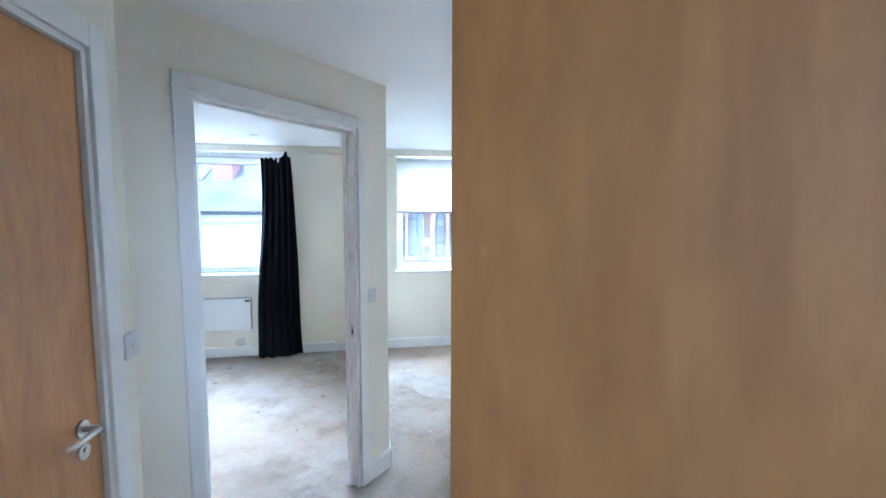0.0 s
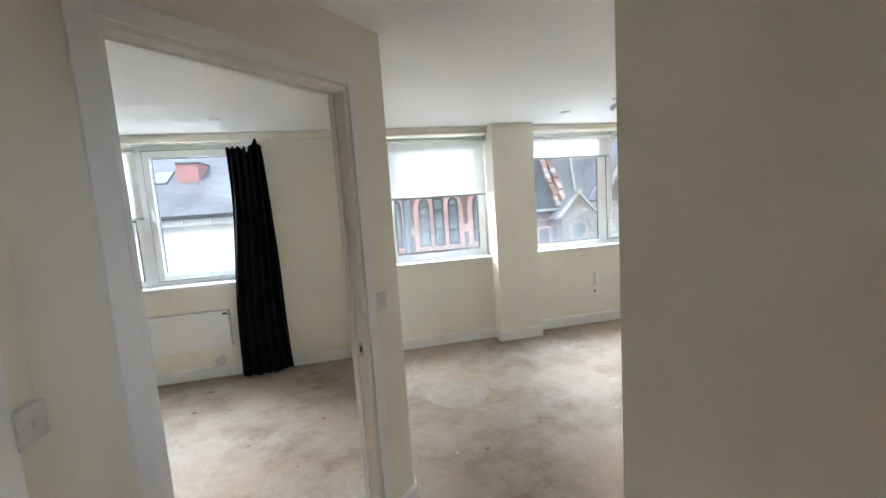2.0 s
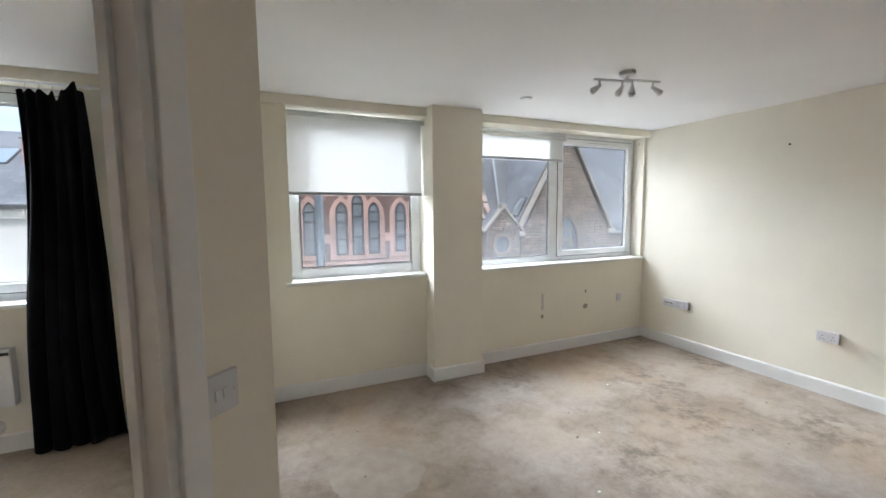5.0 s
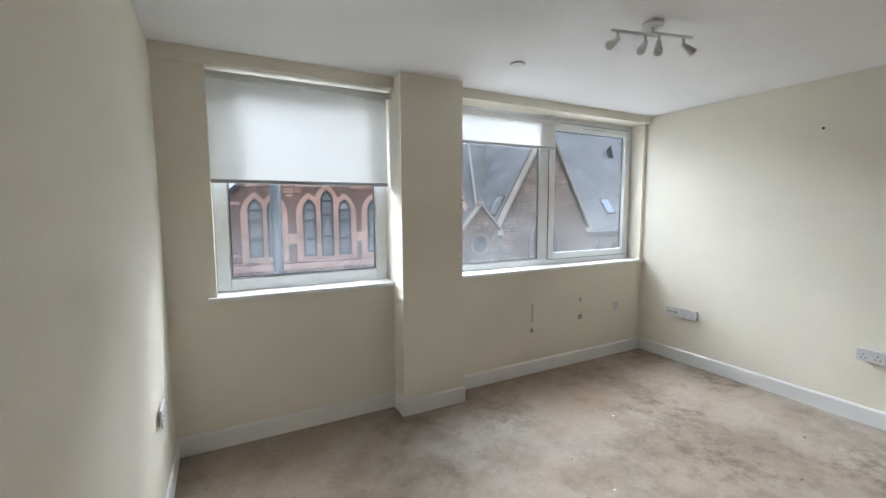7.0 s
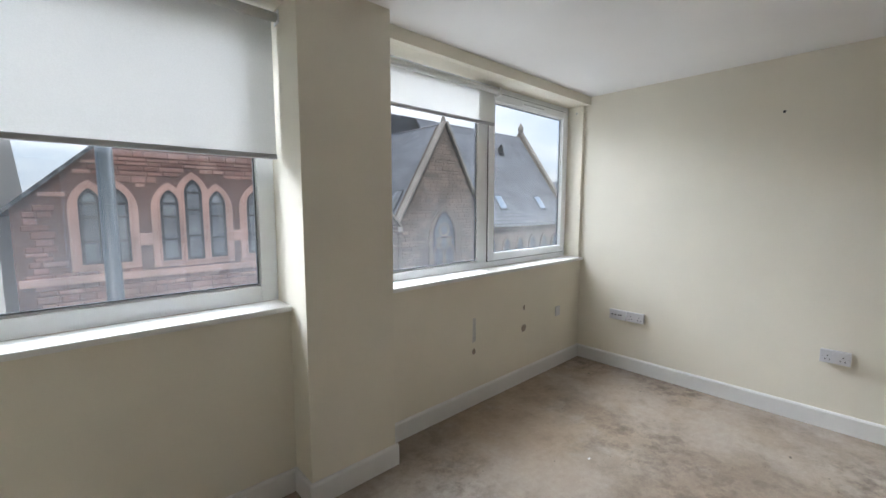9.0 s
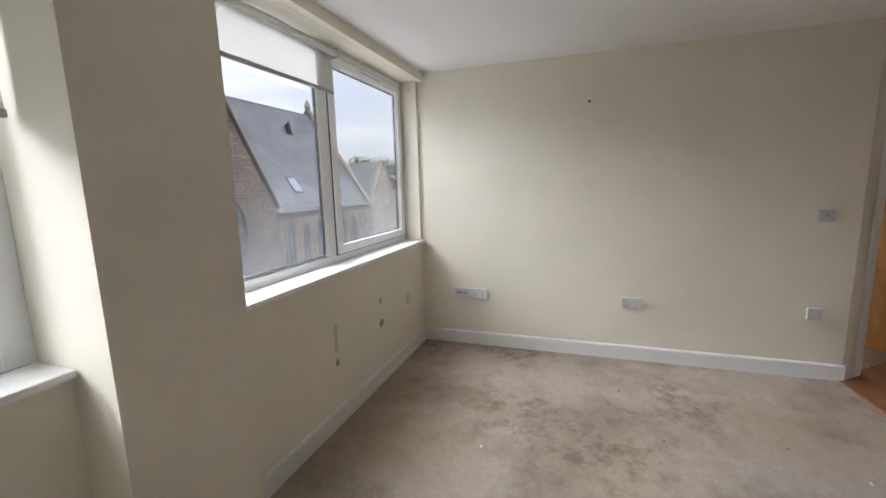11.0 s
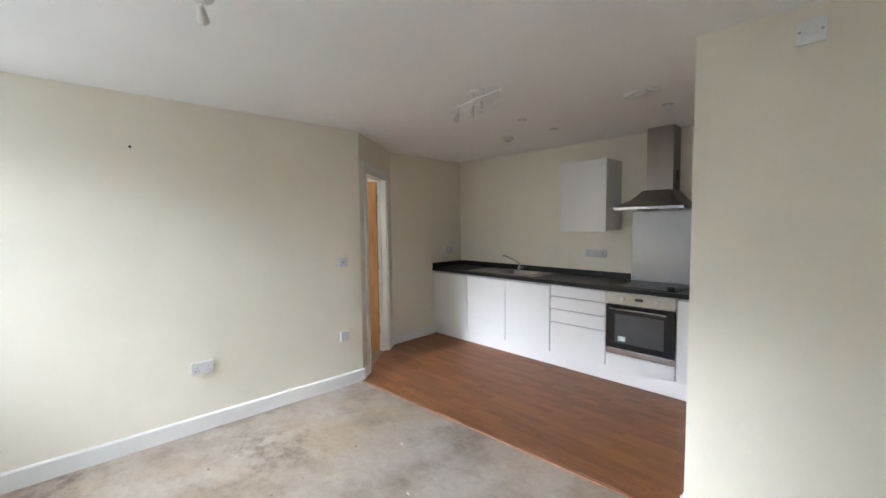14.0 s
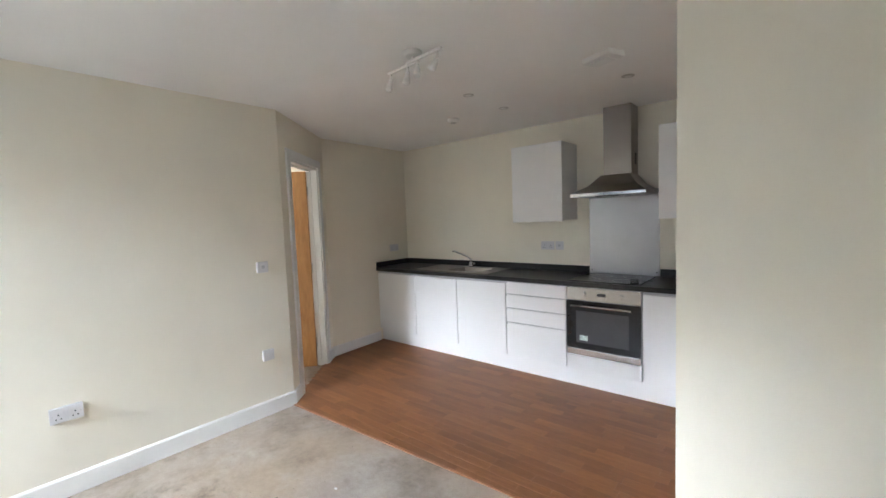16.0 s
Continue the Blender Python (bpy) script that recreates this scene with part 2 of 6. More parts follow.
RUBBER = material("dark_rubber_seal", (0.05, 0.055, 0.06), 0.6, vary=0.05, bump=0.0)
SPLASH = material("brushed_splash_sheet", (0.42, 0.42, 0.43), 0.3, 1.0, vary=0.08, scale=2.5, fine=220, bump=0.03)
HOOD_STEEL = material("dull_hood_steel", (0.34, 0.31, 0.28), 0.28, 1.0, vary=0.06, scale=3, fine=200, bump=0.02)
SOCKET = material("aged_white_plastic", (0.66, 0.645, 0.645), 0.35, vary=0.02, bump=0.0)
STEEL = material("brushed_steel", (0.58, 0.57, 0.55), 0.24, 1.0, vary=0.05, scale=3, fine=200, bump=0.02)
CHROME = material("chrome", (0.75, 0.75, 0.76), 0.12, 1.0, vary=0.01, bump=0.0)
NICKEL = material("satin_nickel", (0.55, 0.54, 0.52), 0.35, 1.0, vary=0.03, bump=0.0)
WORKTOP = material("black_speckled_worktop", (0.018, 0.017, 0.017), 0.38, vary=0.3, scale=140, fine=400, bump=0.02, spec=0.3)
HOB = material("black_ceramic_glass", (0.010, 0.010, 0.011), 0.25, vary=0.02, bump=0.0, spec=0.25)
OVENGLASS = material("dark_oven_glass", (0.014, 0.014, 0.015), 0.06, vary=0.02, bump=0.0)
FABRIC = material("black_curtain_cloth", (0.007, 0.007, 0.009), 0.9, vary=0.2, scale=8, fine=250, bump=0.2, spec=0.1)
OAK = wood("oak_veneer", (0.60, 0.300, 0.102), (0.485, 0.225, 0.070), "Z", 0.5, 4.5, 1.8, distort=4.0)
LAMINATE = wood("red_brown_laminate", (0.300, 0.124, 0.046), (0.245, 0.096, 0.034), "X", 0.5, 6.0, 4.0, per_object=0.19)
CARPET = carpet_material()
PALE_CARPET = material("bleached_carpet_patch", (0.385, 0.332, 0.278), 0.95, vary=0.12, scale=9, fine=170, bump=0.4, spec=0.1)
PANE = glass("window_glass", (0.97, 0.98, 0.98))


def blind_material():
    m = bpy.data.materials.new("cream_blind_fabric")
    m.use_nodes = True
    nt = m.node_tree
    nt.nodes.clear()
    o, add = nt.nodes.new("ShaderNodeOutputMaterial"), nt.nodes.new("ShaderNodeMixShader")
    d, t = nt.nodes.new("ShaderNodeBsdfDiffuse"), nt.nodes.new("ShaderNodeBsdfTranslucent")
    tc, n = nt.nodes.new("ShaderNodeTexCoord"), nt.nodes.new("ShaderNodeTexNoise")
    n.inputs["Scale"].default_value = 220
    r = nt.nodes.new("ShaderNodeMixRGB")
    r.inputs[1].default_value, r.inputs[2].default_value = (0.74, 0.74, 0.71, 1), (0.84, 0.84, 0.81, 1)
    nt.links.new(tc.outputs["Object"], n.inputs["Vector"])
    nt.links.new(n.outputs["Fac"], r.inputs[0])
    nt.links.new(r.outputs[0], d.inputs["Color"])
    nt.links.new(r.outputs[0], t.inputs["Color"])
    add.inputs[0].default_value = 0.14
    nt.links.new(d.outputs[0], add.inputs[1])
    nt.links.new(t.outputs[0], add.inputs[2])
    nt.links.new(add.outputs[0], o.inputs["Surface"])
    return m


BLIND = blind_material()


# ---- mesh helpers ----
def box(bm, x0, x1, y0, y1, z0, z1, bevel=0.0):
    """Adds a box, with its edges bevelled if asked."""
    r = bmesh.ops.create_cube(bm, size=1.0, matrix=Matrix.Translation(((x0 + x1) / 2, (y0 + y1) / 2, (z0 + z1) / 2)) @ Matrix.Diagonal((x1 - x0, y1 - y0, z1 - z0, 1)))
    if bevel:
        es = {e for v in r["verts"] for e in v.link_edges}
        bmesh.ops.bevel(bm, geom=list(es), offset=bevel, segments=2, profile=0.6, affect="EDGES")
    return bm


def boxes(*sizes, bevel=0.0):
    bm = bmesh.new()
    for s in sizes:
        one = bmesh.new()
        box(one, *s, bevel=bevel)
        me = bpy.data.meshes.new("tmp")
        one.to_mesh(me)
        one.free()
        bm.from_mesh(me)
        bpy.data.meshes.remove(me)
    return bm


def tube(bm, points, radius, seg=12, cap=True):
    """Adds a round bar through the given points; radius is one number or one for each point."""
    pts = [Vector(p) for p in points]
    rad = radius if isinstance(radius, (list, tuple)) else [radius] * len(pts)
    rings = []
    up = None
    for i, p in enumerate(pts):
        d = (pts[min(i + 1, len(pts) - 1)] - pts[max(i - 1, 0)]).normalized()
        if up is None:
            up = Vector((0, 0, 1)) if abs(d.z) < 0.9 else Vector((1, 0, 0))
        a = d.cross(up).normalized()
        up = a.cross(d).normalized()
        rings.append([bm.verts.new(p + (a * math.cos(q) + up * math.sin(q)) * rad[i]) for q in (2 * math.pi * k / seg for k in range(seg))])
    for r0, r1 in zip(rings, rings[1:]):
        for k in range(seg):
            f = bm.faces.new((r0[k], r0[(k + 1) % seg], r1[(k + 1) % seg], r1[k]))
            f.smooth = True
    if cap:
        bm.faces.new(rings[0])
        bm.faces.new(rings[-1][::-1])
    bmesh.ops.recalc_face_normals(bm, faces=bm.faces[:])
    return bm


def prism(bm, outline, y0, y1):
    """Extrudes an outline of (x, z) from y0 to y1."""
    a = [bm.verts.new((x, y0, z)) for x, z in outline]
    b = [bm.verts.new((x, y1, z)) for x, z in outline]
    bm.faces.new(a)
    bm.faces.new(b[::-1])
    for i in range(len(a)):
        j = (i + 1) % len(a)
        bm.faces.new((a[j], a[i], b[i], b[j]))
    bmesh.ops.recalc_face_normals(bm, faces=bm.faces[:])
    return bm


def slab(bm, outline, z0, z1):
    """Extrudes a plan outline of (x, y) from z0 to z1."""
    a = [bm.verts.new((x, y, z0)) for x, y in outline]
    b = [bm.verts.new((x, y, z1)) for x, y in outline]
    bm.faces.new(a[::-1])
    bm.faces.new(b)
    for i in range(len(a)):
        j = (i + 1) % len(a)
        bm.faces.new((a[i], a[j], b[j], b[i]))
    bmesh.ops.recalc_face_normals(bm, faces=bm.faces[:])
    return bm


def mesh_object(name, bm, mat):
    me = bpy.data.meshes.new(name)
    bm.to_mesh(me)
    bm.free()
    me.materials.append(mat)
    return new(name, me)


def part(name, bm, mat, parent, label=""):
    """One mesh object under a thing or under a part."""
    ob = mesh_object(name, bm, mat)
    ob.parent = parent
    return tagged(ob, label) if label else ob


def thing(name, label, category, group="", m=None, kind=""):
    """An empty at a thing's base, to parent its parts."""
    ob = new(name)
    ob.empty_display_size = 0.1
    if m is not None:
        ob.matrix_world = m
    return tagged(ob, label, category, group, kind)


def structure(name, bm, mat, label="", category=""):
    return tagged(mesh_object(name, bm, mat), label, category, kind="structure")


def run(p0, p1):
    """The pose whose x axis runs from plan point p0 to p1, and the length."""
    d = Vector((p1[0] - p0[0], p1[1] - p0[1], 0))
    return Matrix.Translation((p0[0], p0[1], 0)) @ Matrix.Rotation(math.atan2(d.y, d.x), 4, "Z"), d.length


def wall_mesh(length, thick, z0, z1, holes=()):
    """A wall along x from 0 to length, from y=0 to y=thick, with holes (s0, s1, z0, z1) right through it."""
    xs = sorted({0.0, length, *[h[0] for h in holes], *[h[1] for h in holes]})
    zs = sorted({z0, z1, *[h[2] for h in holes], *[h[3] for h in holes]})
    solid = {}
    for i in range(len(xs) - 1):
        for k in range(len(zs) - 1):
            cx, cz = (xs[i] + xs[i + 1]) / 2, (zs[k] + zs[k + 1]) / 2
            solid[i, k] = not any(h[0] < cx < h[1] and h[2] < cz < h[3] for h in holes)
    bm = bmesh.new()
    at = {}

    def v(x, y, z):
        key = (round(x, 5), round(y, 5), round(z, 5))
        if key not in at:
            at[key] = bm.verts.new(key)
        return at[key]

    for (i, k), full in solid.items():
        if not full:
            continue
        a, b, c, d = xs[i], xs[i + 1], zs[k], zs[k + 1]
        t = thick
        bm.faces.new((v(a, 0, c), v(b, 0, c), v(b, 0, d), v(a, 0, d)))
        bm.faces.new((v(a, t, d), v(b, t, d), v(b, t, c), v(a, t, c)))
        if not solid.get((i - 1, k)):
            bm.faces.new((v(a, t, c), v(a, 0, c), v(a, 0, d), v(a, t, d)))
        if not solid.get((i + 1, k)):
            bm.faces.new((v(b, 0, c), v(b, t, c), v(b, t, d), v(b, 0, d)))
        if not solid.get((i, k - 1)):
            bm.faces.new((v(a, 0, c), v(a, t, c), v(b, t, c), v(b, 0, c)))
        if not solid.get((i, k + 1)):
            bm.faces.new((v(a, 0, d), v(b, 0, d), v(b, t, d), v(a, t, d)))
    bmesh.ops.recalc_face_normals(bm, faces=bm.faces[:])
    return bm


def wall(name, p0, p1, thick, holes=(), label="cream painted plaster wall", mat=None, z0=0.0, z1=None):
    m, n = run(p0, p1)
    ob = structure(name, wall_mesh(n, thick, z0, H if z1 is None else z1, holes), mat or CREAM, label, "wall")
    ob.matrix_world = m
    return ob


def baseboard(p0, p1, gaps=(), side=-1):
    """White skirting along a wall's inner face, with gaps for doors."""
    m, n = run(p0, p1)
    edges = [0.0]
    for a, b in gaps:
        edges += [a, b]
    edges.append(n)
    bm = bmesh.new()
    for a, b in zip(edges[::2], edges[1::2]):
        if b - a > 0.01:
            y = 0.016 * side
            sec = [(0, 0.0), (y, 0.0), (y, 0.108), (y * 0.55, 0.118), (0, 0.12)]
            r0 = [bm.verts.new((a, u, w)) for u, w in sec]
            r1 = [bm.verts.new((b, u, w)) for u, w in sec]
            bm.faces.new(r0)
            bm.faces.new(r1[::-1])
            for i in range(len(sec)):
                j = (i + 1) % len(sec)
                bm.faces.new((r0[i], r0[j], r1[j], r1[i]))
    bmesh.ops.recalc_face_normals(bm, faces=bm.faces[:])
    ob = structure("baseboard", bm, GLOSS, "white painted skirting board along the wall", "baseboard")
    ob.matrix_world = m
    return ob


# ---- plan ----
H = 2.435
SILL, HEAD = 0.97, 2.36
YW, YF = 4.80, 4.95           # window wall's face and the window frames' face
E0, E1 = (-0.67, 1.43), (0.29, 2.385)      # bedroom door wall
LIV = (0.236, 4.80)
BX = 0.085                    # bedroom's east wall
XE = 4.46                     # long east wall
K0, K1, K2 = (XE, 1.60), (5.20, 0.69), (5.27, -0.63)
KB, KF = -0.63, -0.05         # kitchen's back wall and the units' fronts
A0, A1 = (0.848, 1.388), (1.65, 1.44)
DOOR_H = 2.09
X0 = -3.3
WINS = {"bed": (-3.02, -0.78), "a": (0.50, 1.66), "b": (2.155, 4.42)}

area = [(-3.6, -2.6), (7.2, -2.6), (7.2, 5.1), (-3.6, 5.1)]
floor = structure("floor", slab(bmesh.new(), area, -0.25, 0.0), CARPET, "stained worn beige carpet", "floor")
ceiling = structure("ceiling", slab(bmesh.new(), area, H, H + 0.2), CEIL, "flat white painted ceiling", "ceiling")
roof_above = structure("roof", slab(bmesh.new(), [(-3.8, -2.8), (7.4, -2.8), (7.4, 5.2), (-3.8, 5.2)], H + 0.25, H + 0.5), CEIL, "flat slab over the flat", "roof")

holes = [(a - X0, b - X0, SILL - 0.03, HEAD) for a, b in WINS.values()]
wall("wall_north", (X0, YW), (4.9, YW), 0.19, holes, "cream painted window wall")
wall("wall_east", (XE, 4.80), K0, 0.16, label="long cream wall with sockets")
wall("wall_kitchen_door", K0, K1, 0.10, [(0.20, 0.96, 0, DOOR_H)], "cream wall with the kitchen doorway")
wall("wall_kitchen_side", K1, K2, 0.12, label="cream wall at the end of the kitchen")
wall("wall_kitchen_back", (5.42, KB), (1.5, KB), 0.15, label="cream wall behind the kitchen units")
structure("wall_core", slab(bmesh.new(), [(1.65, KB), A1, A0, (0.95, -0.48), (1.2, KB)], 0, H), CREAM, "cream projecting wall beside the kitchen", "wall")
OPEN0, OPEN1, OPEN_H = 0.215, 1.112, 2.15
wall("wall_bedroom_door", E0, E1, 0.085, [(OPEN0, OPEN1, 0, OPEN_H)], "cream wall with the bedroom doorway")
structure("wall_partition", slab(bmesh.new(), [E1, LIV, (BX, 4.80), (BX, 2.30), (0.230, 2.445)], 0, H), CREAM, "cream wall between bedroom and living room", "wall")
DY0, DY1, D1H = 0.50, 1.27, 2.17
wall("wall_hall_left", (-0.67, -0.36), E0, 0.10, [(DY0 + 0.36, DY1 + 0.36, 0, D1H)], "cream hall wall with a door")
wall("wall_entrance", (0.95, -0.36), (-0.77, -0.36), 0.12, [(0.03, 0.90, 0, DOOR_H)], "cream wall with the entrance doorway")
wall("wall_bedroom_south", (-0.77, 1.40), (-3.4, 1.40), 0.10)
wall("wall_bedroom_west", (-3.3, 1.30), (-3.3, 5.1), 0.10)
wall("wall_corridor_east", (1.3, -2.4), (1.3, -0.63), -0.1)
wall("wall_corridor_west", (-0.9, -0.48), (-0.9, -2.4), -0.1)
# unseen wall; its opening is added to let light into the hall
wall("wall_corridor_south", (1.4, -2.4), (-1.0, -2.4), 0.1, [(0.3, 2.1, 0.9, 2.35)])
wall("wall_store_back", (-1.9, 1.30), (-1.9, -0.5), 0.1)
wall("wall_store_south", (-0.77, -0.4), (-1.9, -0.4), 0.1)
# unseen wall; its opening is added to light the kitchen door leaf
wall("wall_lobby_east", (6.9, 2.6), (6.9, -0.8), 0.1, [(0.4, 2.2, 0.9, 2.3)])
wall("wall_lobby_north", (4.62, 2.5), (6.9, 2.5), 0.1)
wall("wall_lobby_south", (6.9, -0.45), (5.40, -0.45), 0.1)

PX0, PX1, PY = 1.66, 2.15, 4.62
structure("pier", slab(bmesh.new(), [(PX0, PY), (PX1, PY), (PX1, YW), (PX0, YW)], 0, H), CREAM, "cream pier between the living room windows", "pier")
structure("pier", slab(bmesh.new(), [(PX0, YW), (PX1, YW), (PX1, 4.986), (PX0, 4.986)], SILL - 0.03, HEAD), CREAM, "cream pier between the living room windows", "pier")
for x0, x1 in ((-3.3, BX), (LIV[0], PX0), (PX1, XE)):
    structure("trim", slab(bmesh.new(), [(x0, 4.747), (x1, 4.747), (x1, YW - 0.002), (x0, YW - 0.002)], HEAD, H - 0.001), CREAM, "cream boxed pelmet above the windows", "trim")

baseboard((LIV[0], YW), (PX0, YW))
baseboard((PX1, YW), (XE, YW))
baseboard((PX0 - 0.016, PY), (PX1 + 0.016, PY))
baseboard((PX0, YW - 0.016), (PX0, PY))
baseboard((PX1, PY), (PX1, YW - 0.016))
baseboard((XE, YW - 0.016), (K0[0], K0[1] - 0.012))
baseboard(K0, K1, [(0.13, 1.03)])
baseboard(K1, (5.243, KF))
baseboard((1.65, 1.44), (1.65, 0.05), side=1)
baseboard(A0, (1.666, 1.4402), side=1)
baseboard((0.949, -0.3), (0.891, 1.446), side=1)
baseboard(E0, E1, [(0.155, 1.13)])
baseboard(E1, LIV)
baseboard((-3.3, YW), (BX, YW))
baseboard((BX, YW), (BX, 2.34))
baseboard((-0.67, -0.36), E0, [(DY0 + 0.29, DY1 + 0.43)])


# ---- doors and their frames ----
def door_frame(name, p0, p1, s0, s1, top, depth, stop=0.6, arch=0.07, label="white painted door frame"):
    """Lining and architraves round an opening in the wall that runs from p0 to p1."""
    m, _ = run(p0, p1)
    ob = thing(name, label, "door frame", m=m, kind="structure")
    t = 0.028
    for nm, b in (("lining", (s0, s0 + t, -0.004, depth + 0.004, 0, top)), ("lining", (s1 - t, s1, -0.004, depth + 0.004, 0, top)), ("lining", (s0 + t, s1 - t, -0.004, depth + 0.004, top - t, top))):
        part(nm, boxes(b, bevel=0.002), GLOSS, ob)
    q = depth * stop
    for b in ((s0 + t, s0 + t + 0.012, q, q + 0.03, 0, top - t), (s1 - t - 0.012, s1 - t, q, q + 0.03, 0, top - t), (s0 + t, s1 - t, q, q + 0.03, top - t - 0.012, top - t)):
        part("door_stop", boxes(b, bevel=0.002), GLOSS, ob)
    for y0, y1 in ((-0.018, -0.0005), (depth + 0.0005, depth + 0.018)):
        for b in ((s0 - arch, s0 + 0.008, y0, y1, 0, top + arch), (s1 - 0.008, s1 + arch, y0, y1, 0, top + arch), (s0 + 0.008, s1 - 0.008, y0, y1, top - 0.008, top + arch)):
            part("architrave", boxes(b, bevel=0.004), GLOSS, ob)
    return ob


def lever_handle(parent, x, z, y, toward, side=-1):
    """Lever on a round rose with a round escutcheon below; side is the way it stands out."""
    bm = bmesh.new()
    tube(bm, [(x, y, z), (x, y + side * 0.009, z)], 0.026, 24)
    rose = part("rose", bm, NICKEL, parent, "satin metal round rose")
    bm = bmesh.new()
    tube(bm, [(x, y, z - 0.072), (x, y + side * 0.008, z - 0.072)], 0.024, 24)
    tube(bm, [(x, y + side * 0.008, z - 0.066), (x, y + side * 0.013, z - 0.066)], 0.008, 12)
    part("escutcheon", bm, NICKEL, parent, "satin metal thumb-turn plate")
    bm = bmesh.new()
    y1 = y + side * 0.052
    tube(bm, [(x, y + side * 0.005, z), (x, y1 - side * 0.012, z), (x + toward * 0.006, y1, z), (x + toward * 0.03, y1, z), (x + toward * 0.118, y1, z), (x + toward * 0.128, y1 - side * 0.008, z)], 0.0095, 14)
    part("lever", bm, NICKEL, parent, "satin metal lever")
    return rose


def hinge(parent, x, y, z):
    bm = bmesh.new()
    tube(bm, [(x, y, z - 0.05), (x, y, z + 0.05)], 0.007, 10)
    box(bm, x - 0.012, x + 0.012, y + 0.002, y + 0.006, z - 0.045, z + 0.045)
    part("hinge", bm, NICKEL, parent, "steel butt hinge")


def door_leaf(name, label, m, width, height, handles=True):
    """A flush veneered leaf from its hinge line at x=0; its face is at y=0."""
    ob = thing(name, label, "door", m=m)
    part("leaf", boxes((0.0, width, 0.0, 0.042, 0.006, height), bevel=0.0015), OAK, ob)
    if handles:
        lever_handle(ob, width - 0.085, 1.0, 0.0, -1, -1)
        lever_handle(ob, width - 0.085, 1.0, 0.042, -1, 1)
        part("latch_plate", boxes((width - 0.0005, width + 0.0015, 0.01, 0.032, 0.92, 1.06)), NICKEL, ob)
    for z in (0.25, 1.05, 1.85):
        hinge(ob, -0.004, -0.004, z)
    return ob


door_frame("bedroom_door_frame", E0, E1, OPEN0, OPEN1, OPEN_H, 0.085, arch=0.052)
me_, _ = run(E0, E1)
strike = thing("strike_plate", "satin steel strike plate let into the jamb", "strike plate", m=me_ @ pose(OPEN1 - 0.028, 0.03, 0.965))
part("plate", boxes((-0.003, -0.0005, -0.012, 0.012, -0.035, 0.035)), NICKEL, strike)
part("slot", boxes((-0.0042, -0.003, -0.006, 0.006, -0.014, 0.012)), BLACK, strike, "dark latch slot")
door_leaf("door_bedroom", "oak veneer bedroom door standing wide open", me_ @ pose(OPEN0 + 0.03, 0.09, 0, 0, 0, 122), 0.73, 2.05)
door_frame("hall_door_frame", (-0.67, -0.36), E0, DY0 + 0.36, DY1 + 0.36, D1H, 0.10, stop=0.62)
door_leaf("door_hall", "closed oak veneer door with a satin lever handle", pose(-0.672, DY0 + 0.03, 0, 0, 0, 90) @ pose(0, 0.012, 0), DY1 - DY0 - 0.06, D1H - 0.03)
door_frame("entrance_door_frame", (0.95, -0.36), (-0.77, -0.36), 0.03, 0.90, DOOR_H, 0.12)
leaf_from, leaf_to = Vector((0.918, -0.255)), Vector((0.292, 0.205))
ang = math.degrees(math.atan2(leaf_to.y - leaf_from.y, leaf_to.x - leaf_from.x))
door_leaf("door_entrance", "half-open oak veneer entrance door", pose(leaf_from.x, leaf_from.y, 0, 0, 0, ang), (leaf_to - leaf_from).length, 2.04, handles=False)
door_frame("kitchen_door_frame", K0, K1, 0.20, 0.96, DOOR_H, 0.10)
mk_, _ = run(K0, K1)
door_leaf("door_kitchen", "oak veneer door opened away from the kitchen", mk_ @ pose(0.93, 0.105, 0, 0, 0, 97), 0.70, 2.05)


# ---- windows ----
def ring_frame(bm, x0, x1, z0, z1, w, y0, y1, bevel=0.004):
    """A rectangular frame of bar width w."""
    for b in ((x0, x0 + w, y0, y1, z0, z1), (x1 - w, x1, y0, y1, z0, z1), (x0 + w, x1 - w, y0, y1, z0, z0 + w), (x0 + w, x1 - w, y0, y1, z1 - w, z1)):
        one = boxes(b, bevel=bevel)
        me = bpy.data.meshes.new("tmp")
        one.to_mesh(me)
        one.free()
        bm.from_mesh(me)
        bpy.data.meshes.remove(me)
    return bm


